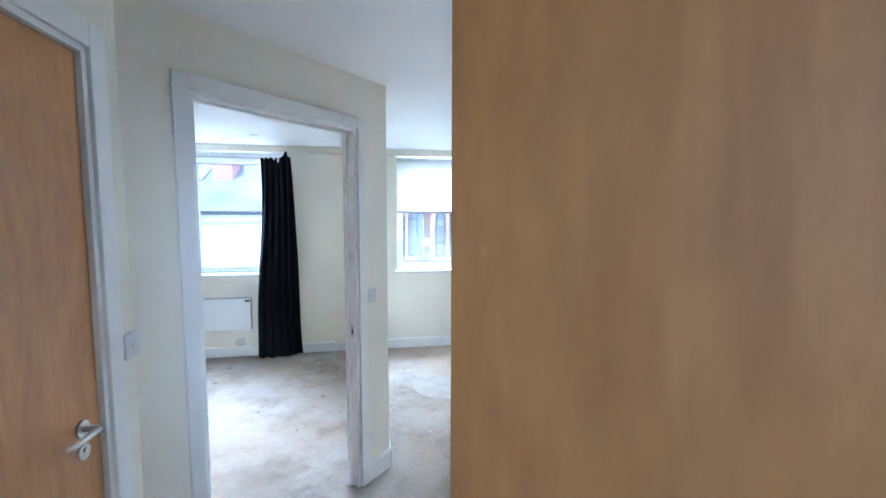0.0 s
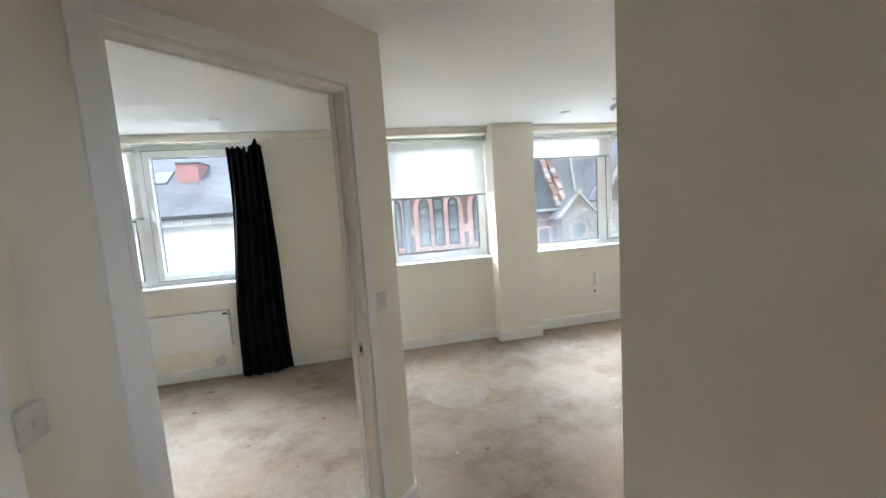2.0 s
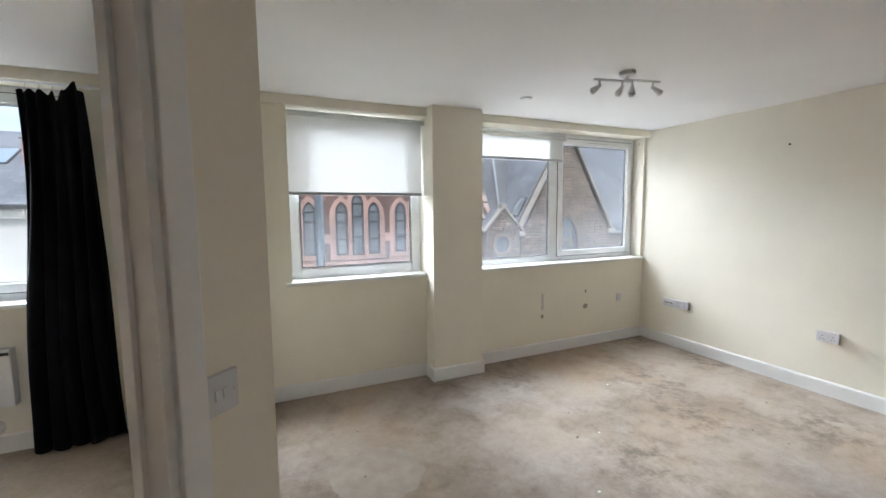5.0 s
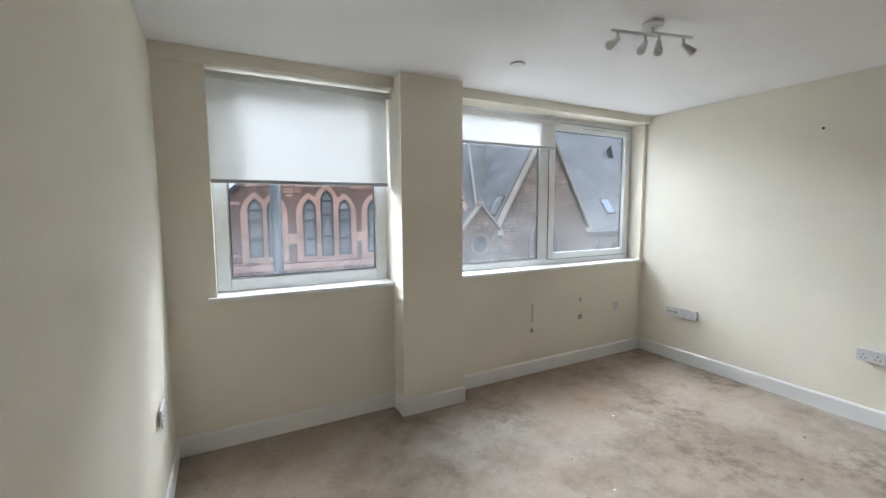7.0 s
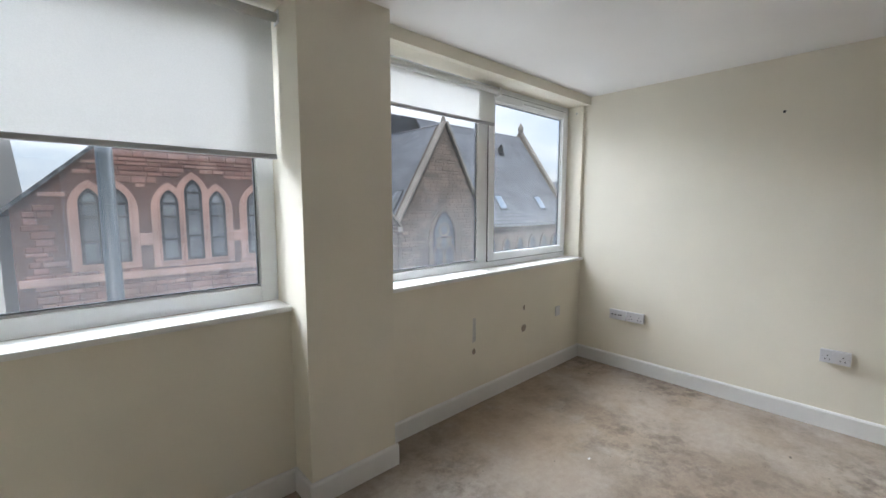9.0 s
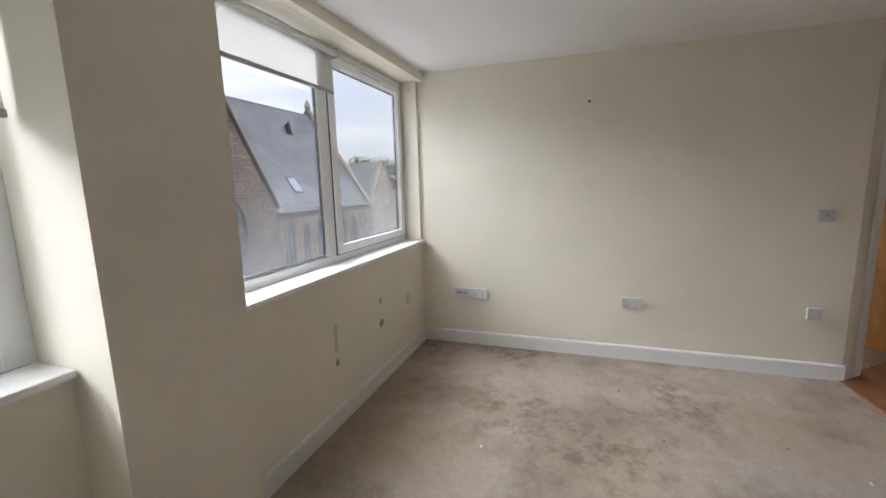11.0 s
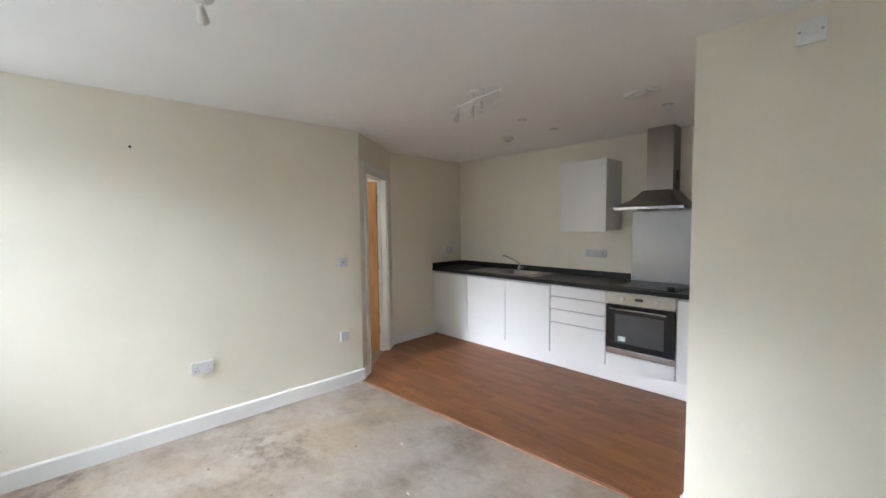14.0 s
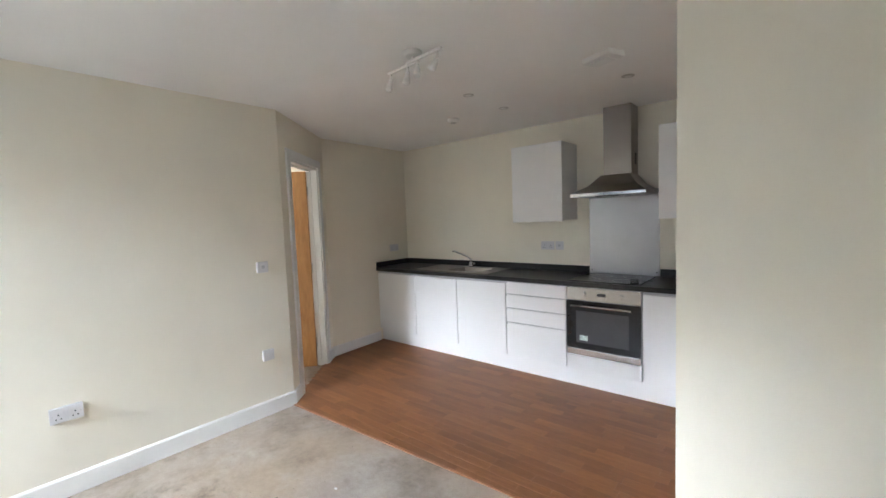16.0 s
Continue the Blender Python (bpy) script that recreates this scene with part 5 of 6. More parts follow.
def lancet(parent, x, z0, z1, w, y, band, stone, bars=(0.30, 0.62), frame=0.075):
    """A pointed window: dressed surround, dark metal frame, glazing bars and panes."""
    win = part("window", ring_prism(bmesh.new(), lancet_outline(x, z0 - band, z1 + band, w + 2 * band), lancet_outline(x, z0, z1, w), y - 0.07, y), stone, parent, "pointed window in a dressed surround")
    part("frame", ring_prism(bmesh.new(), lancet_outline(x, z0, z1, w), lancet_outline(x, z0 + frame, z1 - frame * 1.6, w - 2 * frame), y - 0.056, y - 0.03), IRON, win, "dark metal frame")
    part("pane", prism(bmesh.new(), lancet_outline(x, z0, z1, w - 0.02), y - 0.044, y - 0.040), LEADED, win, "dark reflecting glass")
    for f in (*bars, None):
        zz = z0 + (z1 - z0) * f if f else z1 - 0.866 * w
        part("glazing_bar", boxes((x - w / 2 + 0.01, x + w / 2 - 0.01, y - 0.054, y - 0.0445, zz - 0.036, zz + 0.036)), IRON, win)
    return win


def roof_plane(parent, a, b, c, d, mat, name="roof", thick=0.08):
    """A sloping sheet with its eave from a to b and its ridge from d to c; slates follow the slope."""
    a, b, c, d = map(Vector, (a, b, c, d))
    n = (b - a).cross(d - a).normalized()
    if n.z < 0:
        n = -n
    bm = bmesh.new()
    uv = bm.loops.layers.uv.new("UVMap")
    top = [bm.verts.new(p) for p in (a, b, c, d)]
    low = [bm.verts.new(p - n * thick) for p in (a, b, c, d)]
    fs = [bm.faces.new(top), bm.faces.new(low[::-1])]
    for i in range(4):
        j = (i + 1) % 4
        fs.append(bm.faces.new((top[i], low[i], low[j], top[j])))
    u = (b - a).normalized()
    v = n.cross(u).normalized()
    for f in fs:
        for l in f.loops:
            r = l.vert.co - a
            l[uv].uv = (r.dot(u), r.dot(v))
    bmesh.ops.recalc_face_normals(bm, faces=bm.faces[:])
    return part(name, bm, mat, parent)


def coping(parent, p, q, mat, w=0.28, t=0.10, name="coping"):
    """A stone strip along a gable's slope from p to q."""
    p, q = Vector(p), Vector(q)
    d = (q - p).normalized()
    up = Vector((-d.z, 0, d.x))
    if up.z < 0:
        up = -up
    bm = bmesh.new()
    vs = []
    for o in (p, q):
        vs.append([bm.verts.new(o + up * s + Vector((0, yy, 0))) for s, yy in ((0, -w * 0.4), (t, -w * 0.4), (t, w * 0.6), (0, w * 0.6))])
    for i in range(4):
        j = (i + 1) % 4
        bm.faces.new((vs[0][i], vs[0][j], vs[1][j], vs[1][i]))
    bm.faces.new(vs[0][::-1])
    bm.faces.new(vs[1])
    bmesh.ops.recalc_face_normals(bm, faces=bm.faces[:])
    return part(name, bm, mat, parent)


def roof_window(parent, a, b, d, s, t, w, h, name="skylight"):
    """A skylight on the slope that starts at a, runs along a-b and climbs along a-d."""
    a, b, d = map(Vector, (a, b, d))
    u, v = (b - a).normalized(), (d - a).normalized()
    n = u.cross(v)
    if n.z < 0:
        n = -n
    o = a + u * s + v * t
    m = Matrix((u, v, n)).transposed().to_4x4()
    m.translation = o
    bm = ring_frame(bmesh.new(), -w / 2, w / 2, -h / 2, h / 2, 0.09, -0.02, 0.09, 0.0)
    bmesh.ops.rotate(bm, verts=bm.verts, cent=(0, 0, 0), matrix=Matrix.Rotation(radians(-90), 3, "X"))
    f = part(name, bm, IRON, parent, "dark framed roof window")
    f.matrix_basis = m
    g = part("pane", boxes((-w / 2 + 0.05, w / 2 - 0.05, -h / 2 + 0.05, h / 2 - 0.05, 0.02, 0.04)), SKYGLASS, f, "pane reflecting the sky")
    return f


SKYGLASS = material("sky_reflecting_glass", (0.80, 0.82, 0.84), 0.05, 1.0, vary=0.02, bump=0.0)

# red sandstone hall
hall = thing("church_hall", "red sandstone gabled hall with pointed windows", "building", m=pose(0, 0, 0))
G0, G1, GA = (-0.06, 1.45), (7.06, 1.45), (3.5, 4.8)
part("wall", prism(bmesh.new(), [(G0[0], -8), (G1[0], -8), G1, GA, G0], Y0, Y0 + 0.5), MORTAR, hall)
LIGHTS = [(1.30, 0.02, 1.88, 0.46), (1.84, 0.02, 1.88, 0.46), (2.93, -0.02, 1.88, 0.46), (3.50, -0.04, 2.18, 0.46), (4.09, -0.02, 1.88, 0.46), (5.10, 0.02, 1.88, 0.46), (5.66, 0.02, 1.88, 0.46)]


def in_hall(x, z):
    if not (G0[0] + 0.02 < x < G1[0] - 0.02) or z > 1.45 + 0.94 * (x - G0[0]) - 0.06 or z > 1.45 + 0.94 * (G1[0] - x) - 0.06:
        return False
    return not any(abs(x - lx) < 0.40 and z0 - 0.16 < z < z1 + 0.2 - max(0.0, abs(x - lx) - 0.15) for lx, z0, z1, _ in LIGHTS)


tagged(part("stonework", stonework(-0.1, 7.1, -2.2, 4.8, in_hall, Y0, 3, h=(0.10, 0.19), w=(0.22, 0.6)), RED, hall), kind="stuff")
for lx, z0, z1, w in LIGHTS:
    lancet(hall, lx, z0, z1, w - 0.03, Y0, 0.045, PINK)
for i, (lx, z0, z1, w) in enumerate(LIGHTS):
    part("dressed_band", prism(bmesh.new(), lancet_outline(lx, z0 - 0.16, z1 + 0.2, w + 0.36), Y0 - 0.016 - 0.003 * i, Y0), PINK, hall)
part("string_course", boxes((-0.02, 7.04, Y0 - 0.08, Y0, -0.42, -0.24), bevel=0.01), PINK, hall)
for x in (2.38, 4.62):
    part("carved_panel", boxes((x - 0.14, x + 0.14, Y0 - 0.05, Y0, 0.42, 0.74), bevel=0.02), PINK, hall)
roof_plane(hall, (-0.35, Y0 - 0.1, 1.22), (-0.35, 27, 1.22), (3.5, 27, 4.9), (3.5, Y0 - 0.1, 4.9), SLATE_DARK)
roof_plane(hall, (7.35, 27, 1.22), (7.35, Y0 - 0.1, 1.22), (3.5, Y0 - 0.1, 4.9), (3.5, 27, 4.9), SLATE_DARK)

# low wing between hall and porch: red wall, roof to the street, stone skew at its end
WX0, WX1 = 7.08, 8.72
wing = thing("hall_wing", "low red sandstone wing with a slate roof", "building", m=pose(0, 0, 0))
part("wall", boxes((WX0, WX1, Y0 + 0.02, Y0 + 0.5, -8, 1.1)), MORTAR, wing)
in_wing = lambda x, z: WX0 + 0.02 < x < WX1 - 0.02 and z < 0.98 and not (abs(x - 7.98) < 0.34 and -0.75 < z < 0.42)
tagged(part("stonework", stonework(WX0, WX1, -2.2, 1.0, in_wing, Y0 + 0.02, 21, h=(0.12, 0.22)), RED, wing), kind="stuff")
ww = part("window", ring_frame(bmesh.new(), 7.68, 8.28, -0.7, 0.36, 0.07, Y0 - 0.01, Y0 + 0.02, 0.0), PINK, wing, "small dressed stone window")
part("pane", boxes((7.74, 8.22, Y0 + 0.006, Y0 + 0.012, -0.64, 0.30)), LEADED, ww)
roof_plane(wing, (WX0 - 0.1, Y0 - 0.14, 1.08), (WX1, Y0 - 0.14, 1.08), (WX1, 19.5, 6.2), (WX0 - 0.1, 19.5, 6.2), SLATE_DARK)
part("gutter", boxes((WX0 - 0.1, WX1, Y0 - 0.26, Y0 - 0.13, 1.0, 1.1), bevel=0.02), LEADSHEET, wing, "pale metal gutter")
rk = random.Random(31)
bm = bmesh.new()
u = 0.0
while u < 5.6:
    n = rk.uniform(0.26, 0.42)
    for a, b in ((WX1 - 0.22, WX1 + rk.uniform(-0.03, 0.08)), (WX1 + 0.10, WX1 + 0.34)):
        one = boxes((a + 0.012, b - 0.012, u, u + n - 0.02, -0.12, 0.14 + rk.uniform(-0.03, 0.05)), bevel=0.015)
        bmesh.ops.transform(one, verts=one.verts, matrix=pose(0, Y0 - 0.1, 1.12) @ Matrix.Rotation(math.atan2(5.12, 3.64), 4, "X"))
        me = bpy.data.meshes.new("tmp")
        one.to_mesh(me)
        one.free()
        bm.from_mesh(me)
        bpy.data.meshes.remove(me)
    u += n
tagged(part("skew_stones", bm, SKEW, wing, "weathered pink and grey skew stones"), kind="stuff")
part("wall", boxes((WX1 + 0.02, WX1 + 0.3, Y0 + 0.02, Y0 + 0.5, -8, 1.0)), RUBBLE, wing)

# porch with a small gable and a round window, standing forward of the wing
link = thing("church_porch", "small stone gable with a round window", "building", m=pose(0, 0, 0))
PYF, PAX, PHW, PEZ, PAZ = 15.0, 9.03, 0.77, 0.785, 1.60
part("wall", prism(bmesh.new(), [(PAX - PHW, -8), (PAX + PHW, -8), (PAX + PHW, PEZ), (PAX, PAZ), (PAX - PHW, PEZ)], PYF, PYF + 0.35), STAIN, link)
RWX, RWZ = 8.95, 0.18
in_link = lambda x, z: abs(x - PAX) < PHW - 0.02 and z < PEZ + 1.05 * (PHW - 0.02 - abs(x - PAX)) and (x - RWX) ** 2 + (z - RWZ) ** 2 > 0.26
tagged(part("stonework", stonework(PAX - PHW, PAX + PHW, -2.0, 1.6, in_link, PYF, 5, h=(0.10, 0.17), w=(0.16, 0.42)), RUBBLE, link), kind="stuff")
circ = lambda r: [(RWX + r * math.cos(2 * math.pi * k / 28), RWZ + r * math.sin(2 * math.pi * k / 28)) for k in range(28)]
rw = part("window", ring_prism(bmesh.new(), circ(0.44), circ(0.31), PYF - 0.05, PYF + 0.01), RUBBLE, link, "round dressed stone surround")
part("pane", prism(bmesh.new(), circ(0.315), PYF - 0.02, PYF - 0.005), LEADED, rw, "dark glass")
part("side_wall", boxes((PAX - PHW, PAX - PHW + 0.3, PYF + 0.352, Y0 + 0.5, -8, PEZ)), RUBBLE, link)
part("side_wall", boxes((PAX + PHW - 0.3, PAX + PHW, PYF + 0.352, Y0 + 0.5, -8, PEZ)), RUBBLE, link)
part("slit_window", boxes((PAX - PHW - 0.02, PAX - PHW + 0.01, PYF + 0.45, PYF + 0.72, -0.35, 0.38), bevel=0.01), LEADED, link, "narrow dark slit window")
coping(link, (PAX - PHW - 0.1, PYF + 0.02, PEZ - 0.09), (PAX, PYF + 0.02, PAZ + 0.02), DRESSED, w=0.2, t=0.08)
coping(link, (PAX, PYF + 0.02, PAZ + 0.02), (PAX + PHW + 0.1, PYF + 0.02, PEZ - 0.09), DRESSED, w=0.2, t=0.08)
part("kneeler", boxes((PAX - 0.12, PAX + 0.12, PYF - 0.04, PYF + 0.22, PAZ + 0.03, PAZ + 0.17), bevel=0.03), DRESSED, link)
roof_plane(link, (PAX - PHW - 0.12, 17.2, PEZ - 0.12), (PAX - PHW - 0.12, PYF + 0.16, PEZ - 0.12), (PAX, PYF + 0.16, PAZ - 0.02), (PAX, 17.2, PAZ - 0.02), SLATE)
roof_plane(link, (PAX + PHW + 0.12, PYF + 0.16, PEZ - 0.12), (PAX + PHW + 0.12, 17.2, PEZ - 0.12), (PAX, 17.2, PAZ - 0.02), (PAX, PYF + 0.16, PAZ - 0.02), SLATE)
roof_plane(link, (9.02, 17.2, 0.6), (13.1, 17.2, 0.6), (13.1, 21.85, 6.24), (9.02, 21.85, 6.24), SLATE_MID)
part("wall", boxes((9.02, 10.7, 17.2, 17.6, -8, 0.6)), RUBBLE, link)

# church with a cross gable and a long nave
church = thing("church", "grey-brown stone church with steep slate roofs", "church", m=pose(0, 0, 0))
C0, C1, CA = (10.55, 0.72), (15.62, 0.72), (13.08, 5.0)
CS = (CA[1] - C0[1]) / (CA[0] - C0[0])
part("wall", prism(bmesh.new(), [(C0[0], -8), (C1[0], -8), C1, CA, C0], Y0, Y0 + 0.5), STAIN, church)
in_church = lambda x, z: 10.57 < x < 15.6 and z < C0[1] + CS * (2.53 - abs(x - 13.08)) - 0.05 and not (abs(x - 13.0) < 1.0 and z < 1.35 - 0.9 * abs(x - 13.0))
tagged(part("stonework", stonework(10.5, 15.7, -2.6, 4.9, in_church, Y0, 8, h=(0.10, 0.18), w=(0.2, 0.52)), RUBBLE, church), kind="stuff")
big = lancet(church, 13.0, -2.6, 1.25, 1.35, Y0, 0.2, RUBBLE, bars=(0.2, 0.4, 0.55))
for dx in (-0.33, 0.33):
    part("tracery", ring_prism(bmesh.new(), lancet_outline(13.0 + dx, -2.6, -0.15, 0.64), lancet_outline(13.0 + dx, -2.52, -0.28, 0.50), Y0 - 0.062, Y0 - 0.012), RUBBLE, big, "carved stone bars")


def circle_outline(x, z, r, n=20):
    return [(x + r * math.cos(2 * math.pi * k / n), z + r * math.sin(2 * math.pi * k / n)) for k in range(n)]


for dx, dz, r in ((0, 0.42, 0.30), (-0.29, -0.02, 0.15), (0.29, -0.02, 0.15)):
    part("tracery", ring_prism(bmesh.new(), circle_outline(13.0 + dx, dz, r), circle_outline(13.0 + dx, dz, r - 0.07), Y0 - 0.060, Y0 - 0.010), RUBBLE, big, "carved stone ring")
coping(church, (10.4, Y0, 0.50), (13.08, Y0, 5.02), DRESSED)
coping(church, (13.08, Y0, 5.02), (15.76, Y0, 0.50), DRESSED)
part("kneeler", boxes((15.5, 15.95, Y0 - 0.12, Y0 + 0.3, 0.42, 0.62), bevel=0.02), DRESSED, church)
part("kneeler", boxes((10.25, 10.7, Y0 - 0.12, Y0 + 0.3, 0.42, 0.62), bevel=0.02), DRESSED, church)
bm = bmesh.new()
tube(bm, [(13.08, Y0 + 0.1, 5.0), (13.08, Y0 + 0.1, 5.3), (13.08, Y0 + 0.1, 5.42), (13.08, Y0 + 0.1, 5.62)], [0.13, 0.07, 0.12, 0.02], 8)
part("finial", bm, DRESSED, church)
LE = ((10.45, 25, 0.5), (10.45, Y0, 0.5), (13.08, Y0, 5.0), (13.08, 25, 5.0))
roof_plane(church, *LE, SLATE)
roof_plane(church, (15.7, Y0, 0.5), (15.7, 25, 0.5), (13.08, 25, 5.0), (13.08, Y0, 5.0), SLATE)
roof_window(church, (10.45, Y0, 0.5), (10.45, 25, 0.5), (13.08, Y0, 5.0), 1.0, 1.35, 0.62, 1.0)
bm = bmesh.new()
tube(bm, [(10.36, 16.9, 0.55), (10.7, 18.0, 1.6), (11.0, 19.2, 4.6)], 0.06, 8)
part("lead_flashing", bm, LEADSHEET, church)
NE0, NE1, NR0, NR1 = (15.2, 16.5, 0.5), (24.4, 16.5, 0.5), (24.4, 20.6, 6.2), (13.0, 20.6, 6.2)
roof_plane(church, NE0, NE1, NR0, (15.2, 20.6, 6.2), SLATE)
roof_plane(church, (24.4, 24.7, 0.5), (13.1, 24.7, 0.5), NR1, NR0, SLATE)
part("gutter", boxes((15.6, 24.4, 16.36, 16.50, 0.36, 0.48), bevel=0.02), LEADSHEET, church)
part("wall", boxes((15.6, 24.3, 16.6, 17.0, -8, 0.5)), RUBBLE, church)
NAVE = [17.0 + i * 1.15 for i in range(6)]
in_nave = lambda x, z: z < 0.38 and not any(abs(x - n) < 0.42 and z < -0.05 for n in NAVE)
tagged(part("stonework", stonework(15.6, 24.3, -2.6, 0.4, in_nave, 16.6, 12, h=(0.10, 0.18), w=(0.2, 0.52)), RUBBLE, church), kind="stuff")
for n in NAVE:
    lancet(church, n, -2.4, -0.25, 0.5, 16.6, 0.12, RUBBLE)
part("wall", prism(bmesh.new(), [(16.4, 0.3), (24.8, 0.3), (20.6, 6.45)], 0.0, 0.3), RUBBLE, church).matrix_basis = pose(24.7, 0, 0, 0, 0, 90)
for q in (0, 1):
    c = coping(church, (16.3, 0.1, 0.3), (20.6, 0.1, 6.5), DRESSED) if q == 0 else coping(church, (20.6, 0.1, 6.5), (24.9, 0.1, 0.3), DRESSED)
    c.matrix_basis = pose(24.7, 0, 0, 0, 0, 90)
bm = bmesh.new()
tube(bm, [(24.55, 20.6, 6.5), (24.55, 20.6, 6.8), (24.55, 20.6, 7.15)], [0.16, 0.2, 0.03], 8)
part("finial", bm, DRESSED, church)
for s, t in ((3.3, 1.4), (7.0, 1.4)):
    roof_window(church, NE0, NE1, (15.2, 20.6, 6.2), s, t, 0.65, 0.95)
bm = bmesh.new()
vv = [bm.verts.new(p) for p in ((20.85, 19.4, 4.5), (21.35, 19.4, 4.5), (21.1, 19.42, 5.3), (21.1, 19.75, 5.05))]
for f in ((0, 1, 2), (1, 3, 2), (3, 0, 2)):
    bm.faces.new([vv[i] for i in f])
bmesh.ops.recalc_face_normals(bm, faces=bm.faces[:])
part("roof_vent", bm, IRON, church, "dark triangular roof vent")

# low stone house past the church, with a cross gable to the street
house = thing("stone_house", "low stone house with a street gable and slate roof", "house", m=pose(0, 0, 0))
part("wall", prism(bmesh.new(), [(18.9, -8), (23.5, -8), (23.5, 0.6), (21.2, 3.3), (18.9, 0.6)], -7.6, 0.0), DRESSED, house).matrix_basis = pose(25.4, 0, 0, 0, 0, 90)
roof_plane(house, (25.3, 18.7, 0.5), (33.1, 18.7, 0.5), (33.1, 21.2, 3.35), (25.3, 21.2, 3.35), SLATE)
roof_plane(house, (33.1, 23.7, 0.5), (25.3, 23.7, 0.5), (25.3, 21.2, 3.35), (33.1, 21.2, 3.35), SLATE)
part("gutter", boxes((25.3, 28.1, 18.56, 18.69, 0.40, 0.50), bevel=0.02), UPVC, house, "white gutter")
part("gable_wall", prism(bmesh.new(), [(28.2, -8), (32.2, -8), (32.2, 0.3), (30.2, 3.3), (28.2, 0.3)], 18.2, 18.6), DRESSED, house)
coping(house, (28.05, 18.25, 0.15), (30.2, 18.25, 3.36), DRESSED)
coping(house, (30.2, 18.25, 3.36), (32.35, 18.25, 0.15), DRESSED)
roof_plane(house, (28.1, 21.4, 0.25), (28.1, 18.45, 0.25), (30.2, 18.45, 3.34), (30.2, 21.4, 3.34), SLATE)
roof_plane(house, (32.3, 18.45, 0.25), (32.3, 21.4, 0.25), (30.2, 21.4, 3.34), (30.2, 18.45, 3.34), SLATE)

brick_house = thing("brick_house", "distant red brick terrace with pale window bands", "house", m=pose(60, 29, 0))
part("wall", boxes((-6, 8, -3, 3, -8, 0.9)), island_stone("red_brick_far", [(0.40, 0.16, 0.11), (0.46, 0.20, 0.14)]), brick_house)
roof_plane(brick_house, (-6.3, -3.3, 0.8), (8.3, -3.3, 0.8), (8.3, 0, 2.9), (-6.3, 0, 2.9), TERRACOTTA)
roof_plane(brick_house, (8.3, 3.3, 0.8), (-6.3, 3.3, 0.8), (-6.3, 0, 2.9), (8.3, 0, 2.9), TERRACOTTA)
for x in (-4.6, -2.2, 0.2, 2.6, 5.0, 7.0):
    w = part("window", boxes((x - 0.55, x + 0.55, -3.06, -3.0, -1.4, 0.3), bevel=0.02), UPVC, brick_house)
    part("pane", boxes((x - 0.4, x + 0.4, -3.08, -3.062, -1.25, 0.15)), LEADED, w)

# cream stucco building
stucco = thing("stucco_building", "cream stucco building with a slate roof", "building", m=pose(0, 0, 0))
SX0, SX1, SE = -20.0, -0.55, 1.72
W0, W1, WZ0, WZ1 = -7.95, -7.15, -0.45, 1.22
m_w = part("wall", wall_mesh(SX1 - SX0, 0.4, -8.0, SE, [(W0 - SX0, W1 - SX0, WZ0, WZ1)]), STUCCO, stucco)
m_w.matrix_basis = pose(SX0, Y0, 0)
part("cornice", boxes((SX0, SX1 + 0.05, Y0 - 0.16, Y0 - 0.002, SE - 0.30, SE - 0.06), bevel=0.03), STUCCO, stucco)
part("gutter", boxes((SX0, SX1 + 0.1, Y0 - 0.30, Y0 - 0.14, SE - 0.06, SE + 0.08), bevel=0.03), IRON, stucco, "dark gutter")
for i in range(22):
    x = SX0 + 0.5 + i * 0.88
    part("bracket", boxes((x - 0.05, x + 0.05, Y0 - 0.24, Y0 - 0.10, SE - 0.22, SE - 0.055), bevel=0.01), STUCCO, stucco)
bm = bmesh.new()
tube(bm, [(-6.27, Y0 - 0.22, SE - 0.05), (-6.27, Y0 - 0.2, SE - 0.25), (-6.2, Y0 - 0.08, SE - 0.5), (-6.2, Y0 - 0.08, -8)], 0.045, 10)
part("drainpipe", bm, LEADSHEET, stucco)
w = part("window", ring_frame(bmesh.new(), W0, W1, WZ0, WZ1, 0.07, Y0 + 0.08, Y0 + 0.16, 0.0), UPVC, stucco, "white sash window")
part("pane", boxes((W0 + 0.05, W1 - 0.05, Y0 + 0.12, Y0 + 0.13, WZ0 + 0.05, WZ1 - 0.05)), LEADED, w)
part("meeting_rail", boxes((W0 + 0.06, W1 - 0.06, Y0 + 0.085, Y0 + 0.12, 0.36, 0.43)), UPVC, w)
part("sill", boxes((W0 - 0.08, W1 + 0.08, Y0 - 0.08, Y0 + 0.08, WZ0 - 0.1, WZ0 - 0.002), bevel=0.01), STUCCO, w)
SR = ((SX0, Y0 - 0.2, SE + 0.06), (SX1, Y0 - 0.2, SE + 0.06), (SX1, 20.35, 4.36), (SX0, 20.35, 4.36))
roof_plane(stucco, *SR, SLATE)
roof_plane(stucco, (SX1, 25.1, SE), (SX0, 25.1, SE), SR[3], SR[2], SLATE)
part("wall", prism(bmesh.new(), [(Y0, -8), (25, -8), (25, SE), (20.35, 4.30), (Y0, SE)], -0.3, 0.0), STUCCO, stucco).matrix_basis = pose(SX1 - 0.02, 0, 0, 0, 0, 90)
rs = roof_window(stucco, SR[0], SR[1], SR[3], 20.0 - 6.88, 3.12, 0.72, 1.15)
dm = part("dormer", boxes((-6.2, -5.42, 18.1, 20.2, 2.9, 3.82), bevel=0.03), TERRACOTTA, stucco, "red tile-hung roof box")
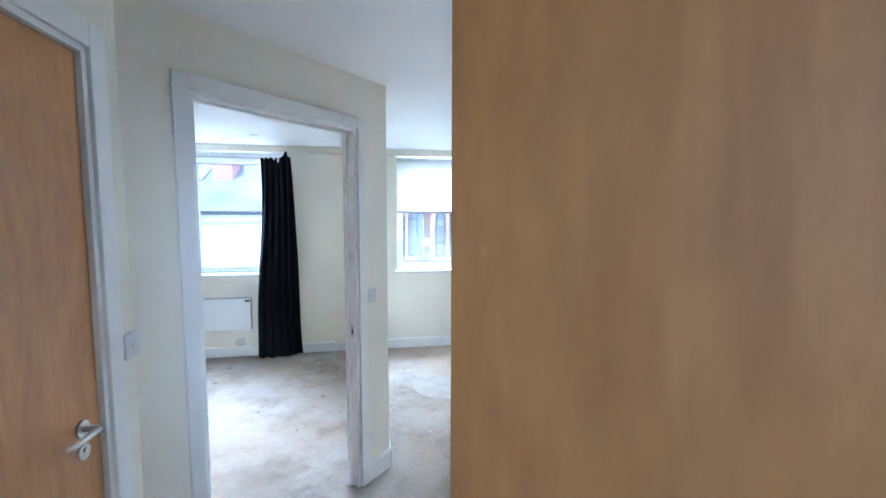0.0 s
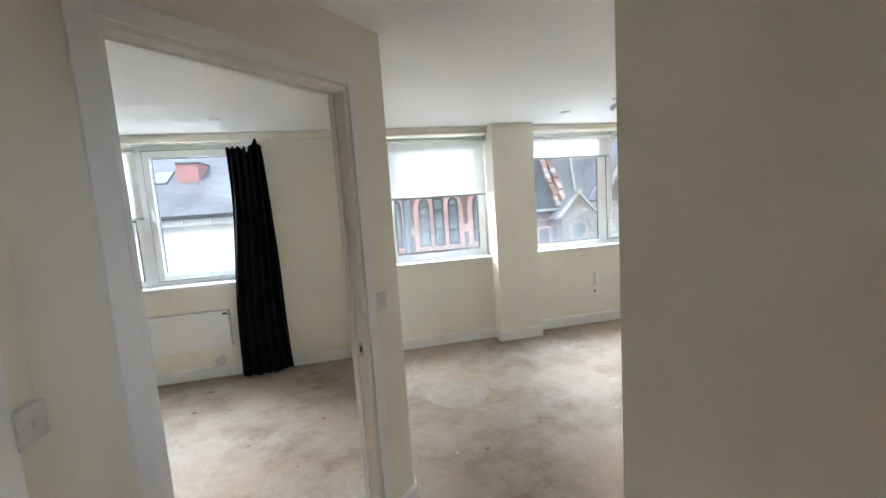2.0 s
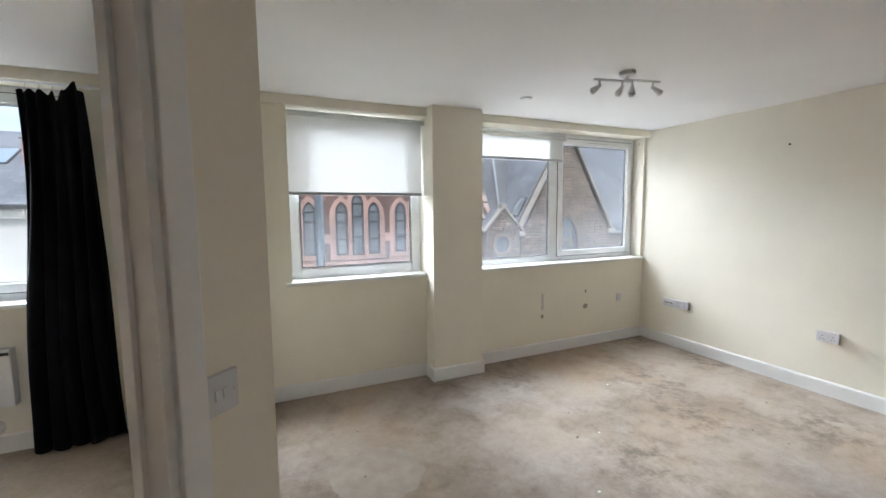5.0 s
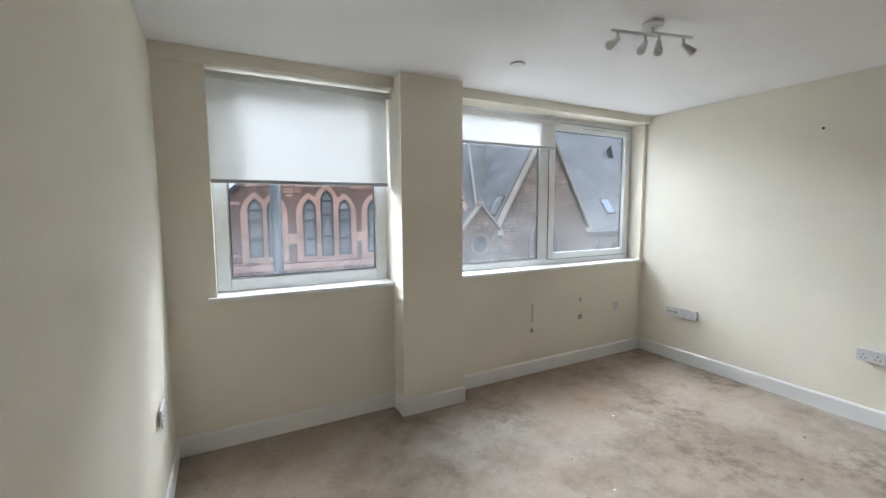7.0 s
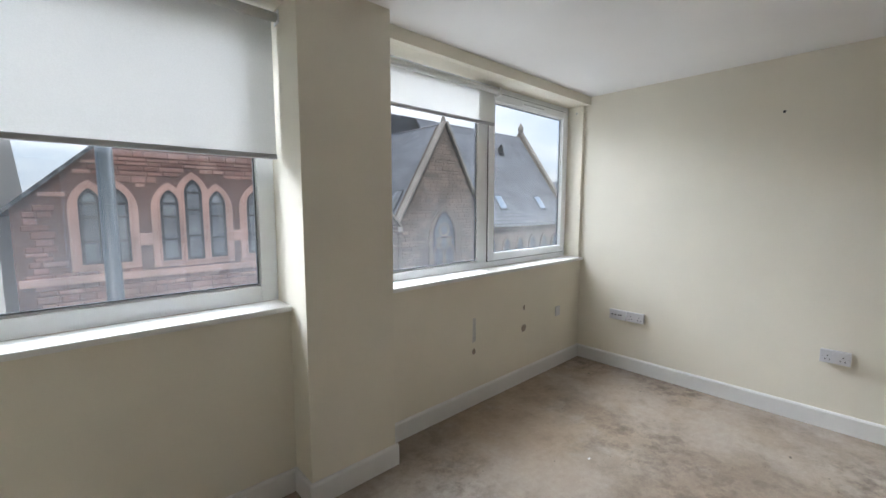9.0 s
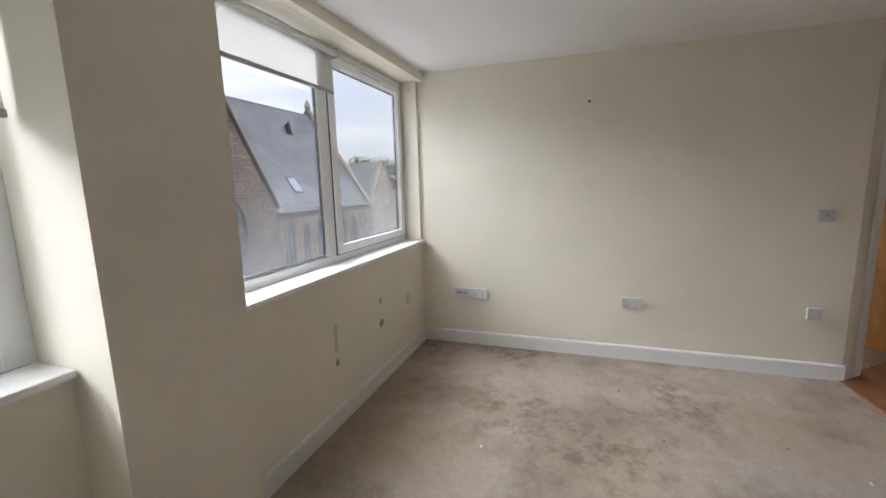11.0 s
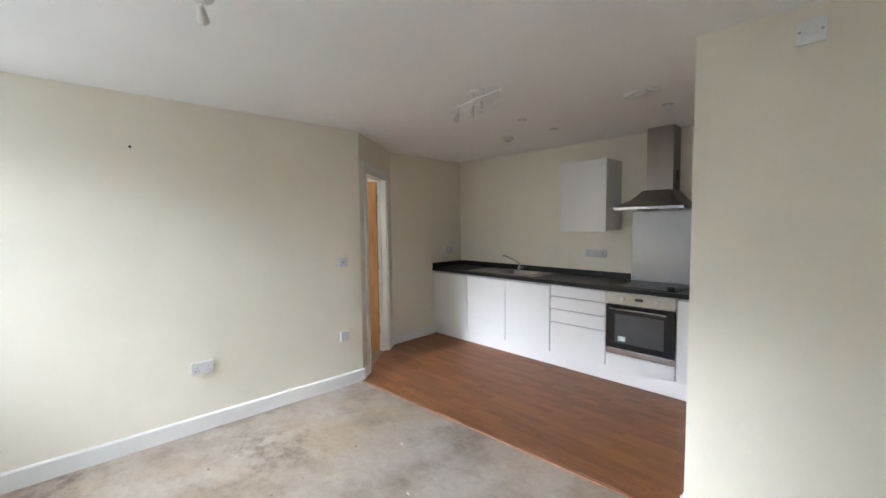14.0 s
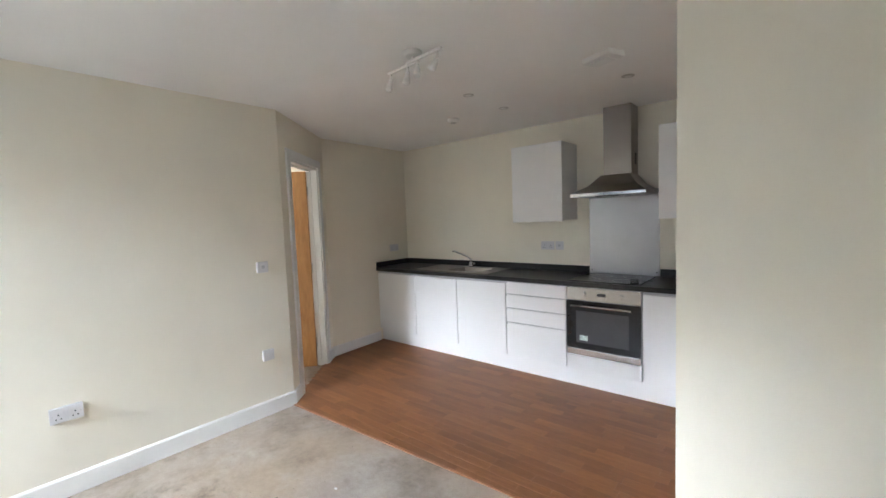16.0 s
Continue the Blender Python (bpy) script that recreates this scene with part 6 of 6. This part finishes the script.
part("dormer_cap", boxes((-6.26, -5.36, 18.02, 20.2, 3.822, 3.88), bevel=0.02), LEADSHEET, dm)

# street lamp column
post = thing("street_lamp", "blue-grey steel street lamp column", "street lamp", m=pose(1.22, 8.6, -8.0))
bm = bmesh.new()
tube(bm, [(0, 0, 0), (0, 0, 1.2), (0, 0, 1.3), (0, 0, 11.5)], [0.11, 0.11, 0.085, 0.075], 16)
part("column", bm, BLUEGREY, post)
bm = bmesh.new()
tube(bm, [(0, 0, 11.4), (0, 0.2, 11.75), (0, 1.1, 11.95)], 0.04, 10)
part("arm", bm, BLUEGREY, post)
part("lantern", boxes((-0.12, 0.12, 1.0, 1.6, 11.88, 12.02), bevel=0.03), LEADSHEET, post)


def tree(x, y, z, height, spread, seed):
    """Tapered trunk, limbs, and a crown of leaf clumps with gaps."""
    r = random.Random(seed)
    ob = thing("tree", "leafy green broadleaf tree in the distance", "tree", "distant trees", m=pose(x, y, z))
    bm = bmesh.new()
    tube(bm, [(0, 0, 0), (0.1, 0, height * 0.3), (-0.1, 0.1, height * 0.6), (0, 0, height * 0.85)], [0.38, 0.28, 0.16, 0.05], 10)
    tips = []
    for i in range(9):
        a, h0 = r.uniform(0, 6.28), height * r.uniform(0.3, 0.65)
        tip = Vector((math.cos(a) * spread * r.uniform(0.5, 0.9), math.sin(a) * spread * r.uniform(0.5, 0.9), h0 + height * r.uniform(0.12, 0.3)))
        tube(bm, [(0, 0, h0), tip * 0.5 + Vector((0, 0, h0 * 0.5)), tip], [0.13, 0.08, 0.03], 6)
        tips.append(tip)
    part("trunk", bm, BARK, ob)
    tips += [Vector((0, 0, height * 0.9)), Vector((spread * 0.2, 0, height * 0.8)), Vector((-spread * 0.25, 0.1, height * 0.75))]
    bm = bmesh.new()
    for tip in tips:
        cr = spread * r.uniform(0.28, 0.45)
        for k in range(170):
            d = Vector((r.gauss(0, 1), r.gauss(0, 1), r.gauss(0, 0.8))).normalized() * cr * r.uniform(0.35, 1.05)
            p = tip + d
            s = r.uniform(0.12, 0.30)
            u = Vector((r.uniform(-1, 1), r.uniform(-1, 1), r.uniform(-1, 1))).normalized()
            w_ = u.orthogonal().normalized()
            bm.faces.new([bm.verts.new(p + u * s), bm.verts.new(p + w_ * s * 0.6), bm.verts.new(p - u * s), bm.verts.new(p - w_ * s * 0.6)])
    tagged(part("crown", bm, LEAF, ob), kind="stuff")


for i, (x, y, h, s) in enumerate(((46, 34, 13.0, 4.2), (52, 33, 14.0, 4.6), (60, 36, 13.5, 5.0), (70, 38, 14.5, 5.5), (40, 34, 12.0, 3.6), (78, 34, 13.0, 5.0), (84, 28, 13.0, 5.0))):
    tree(x, y, -8.0, h, s, i)
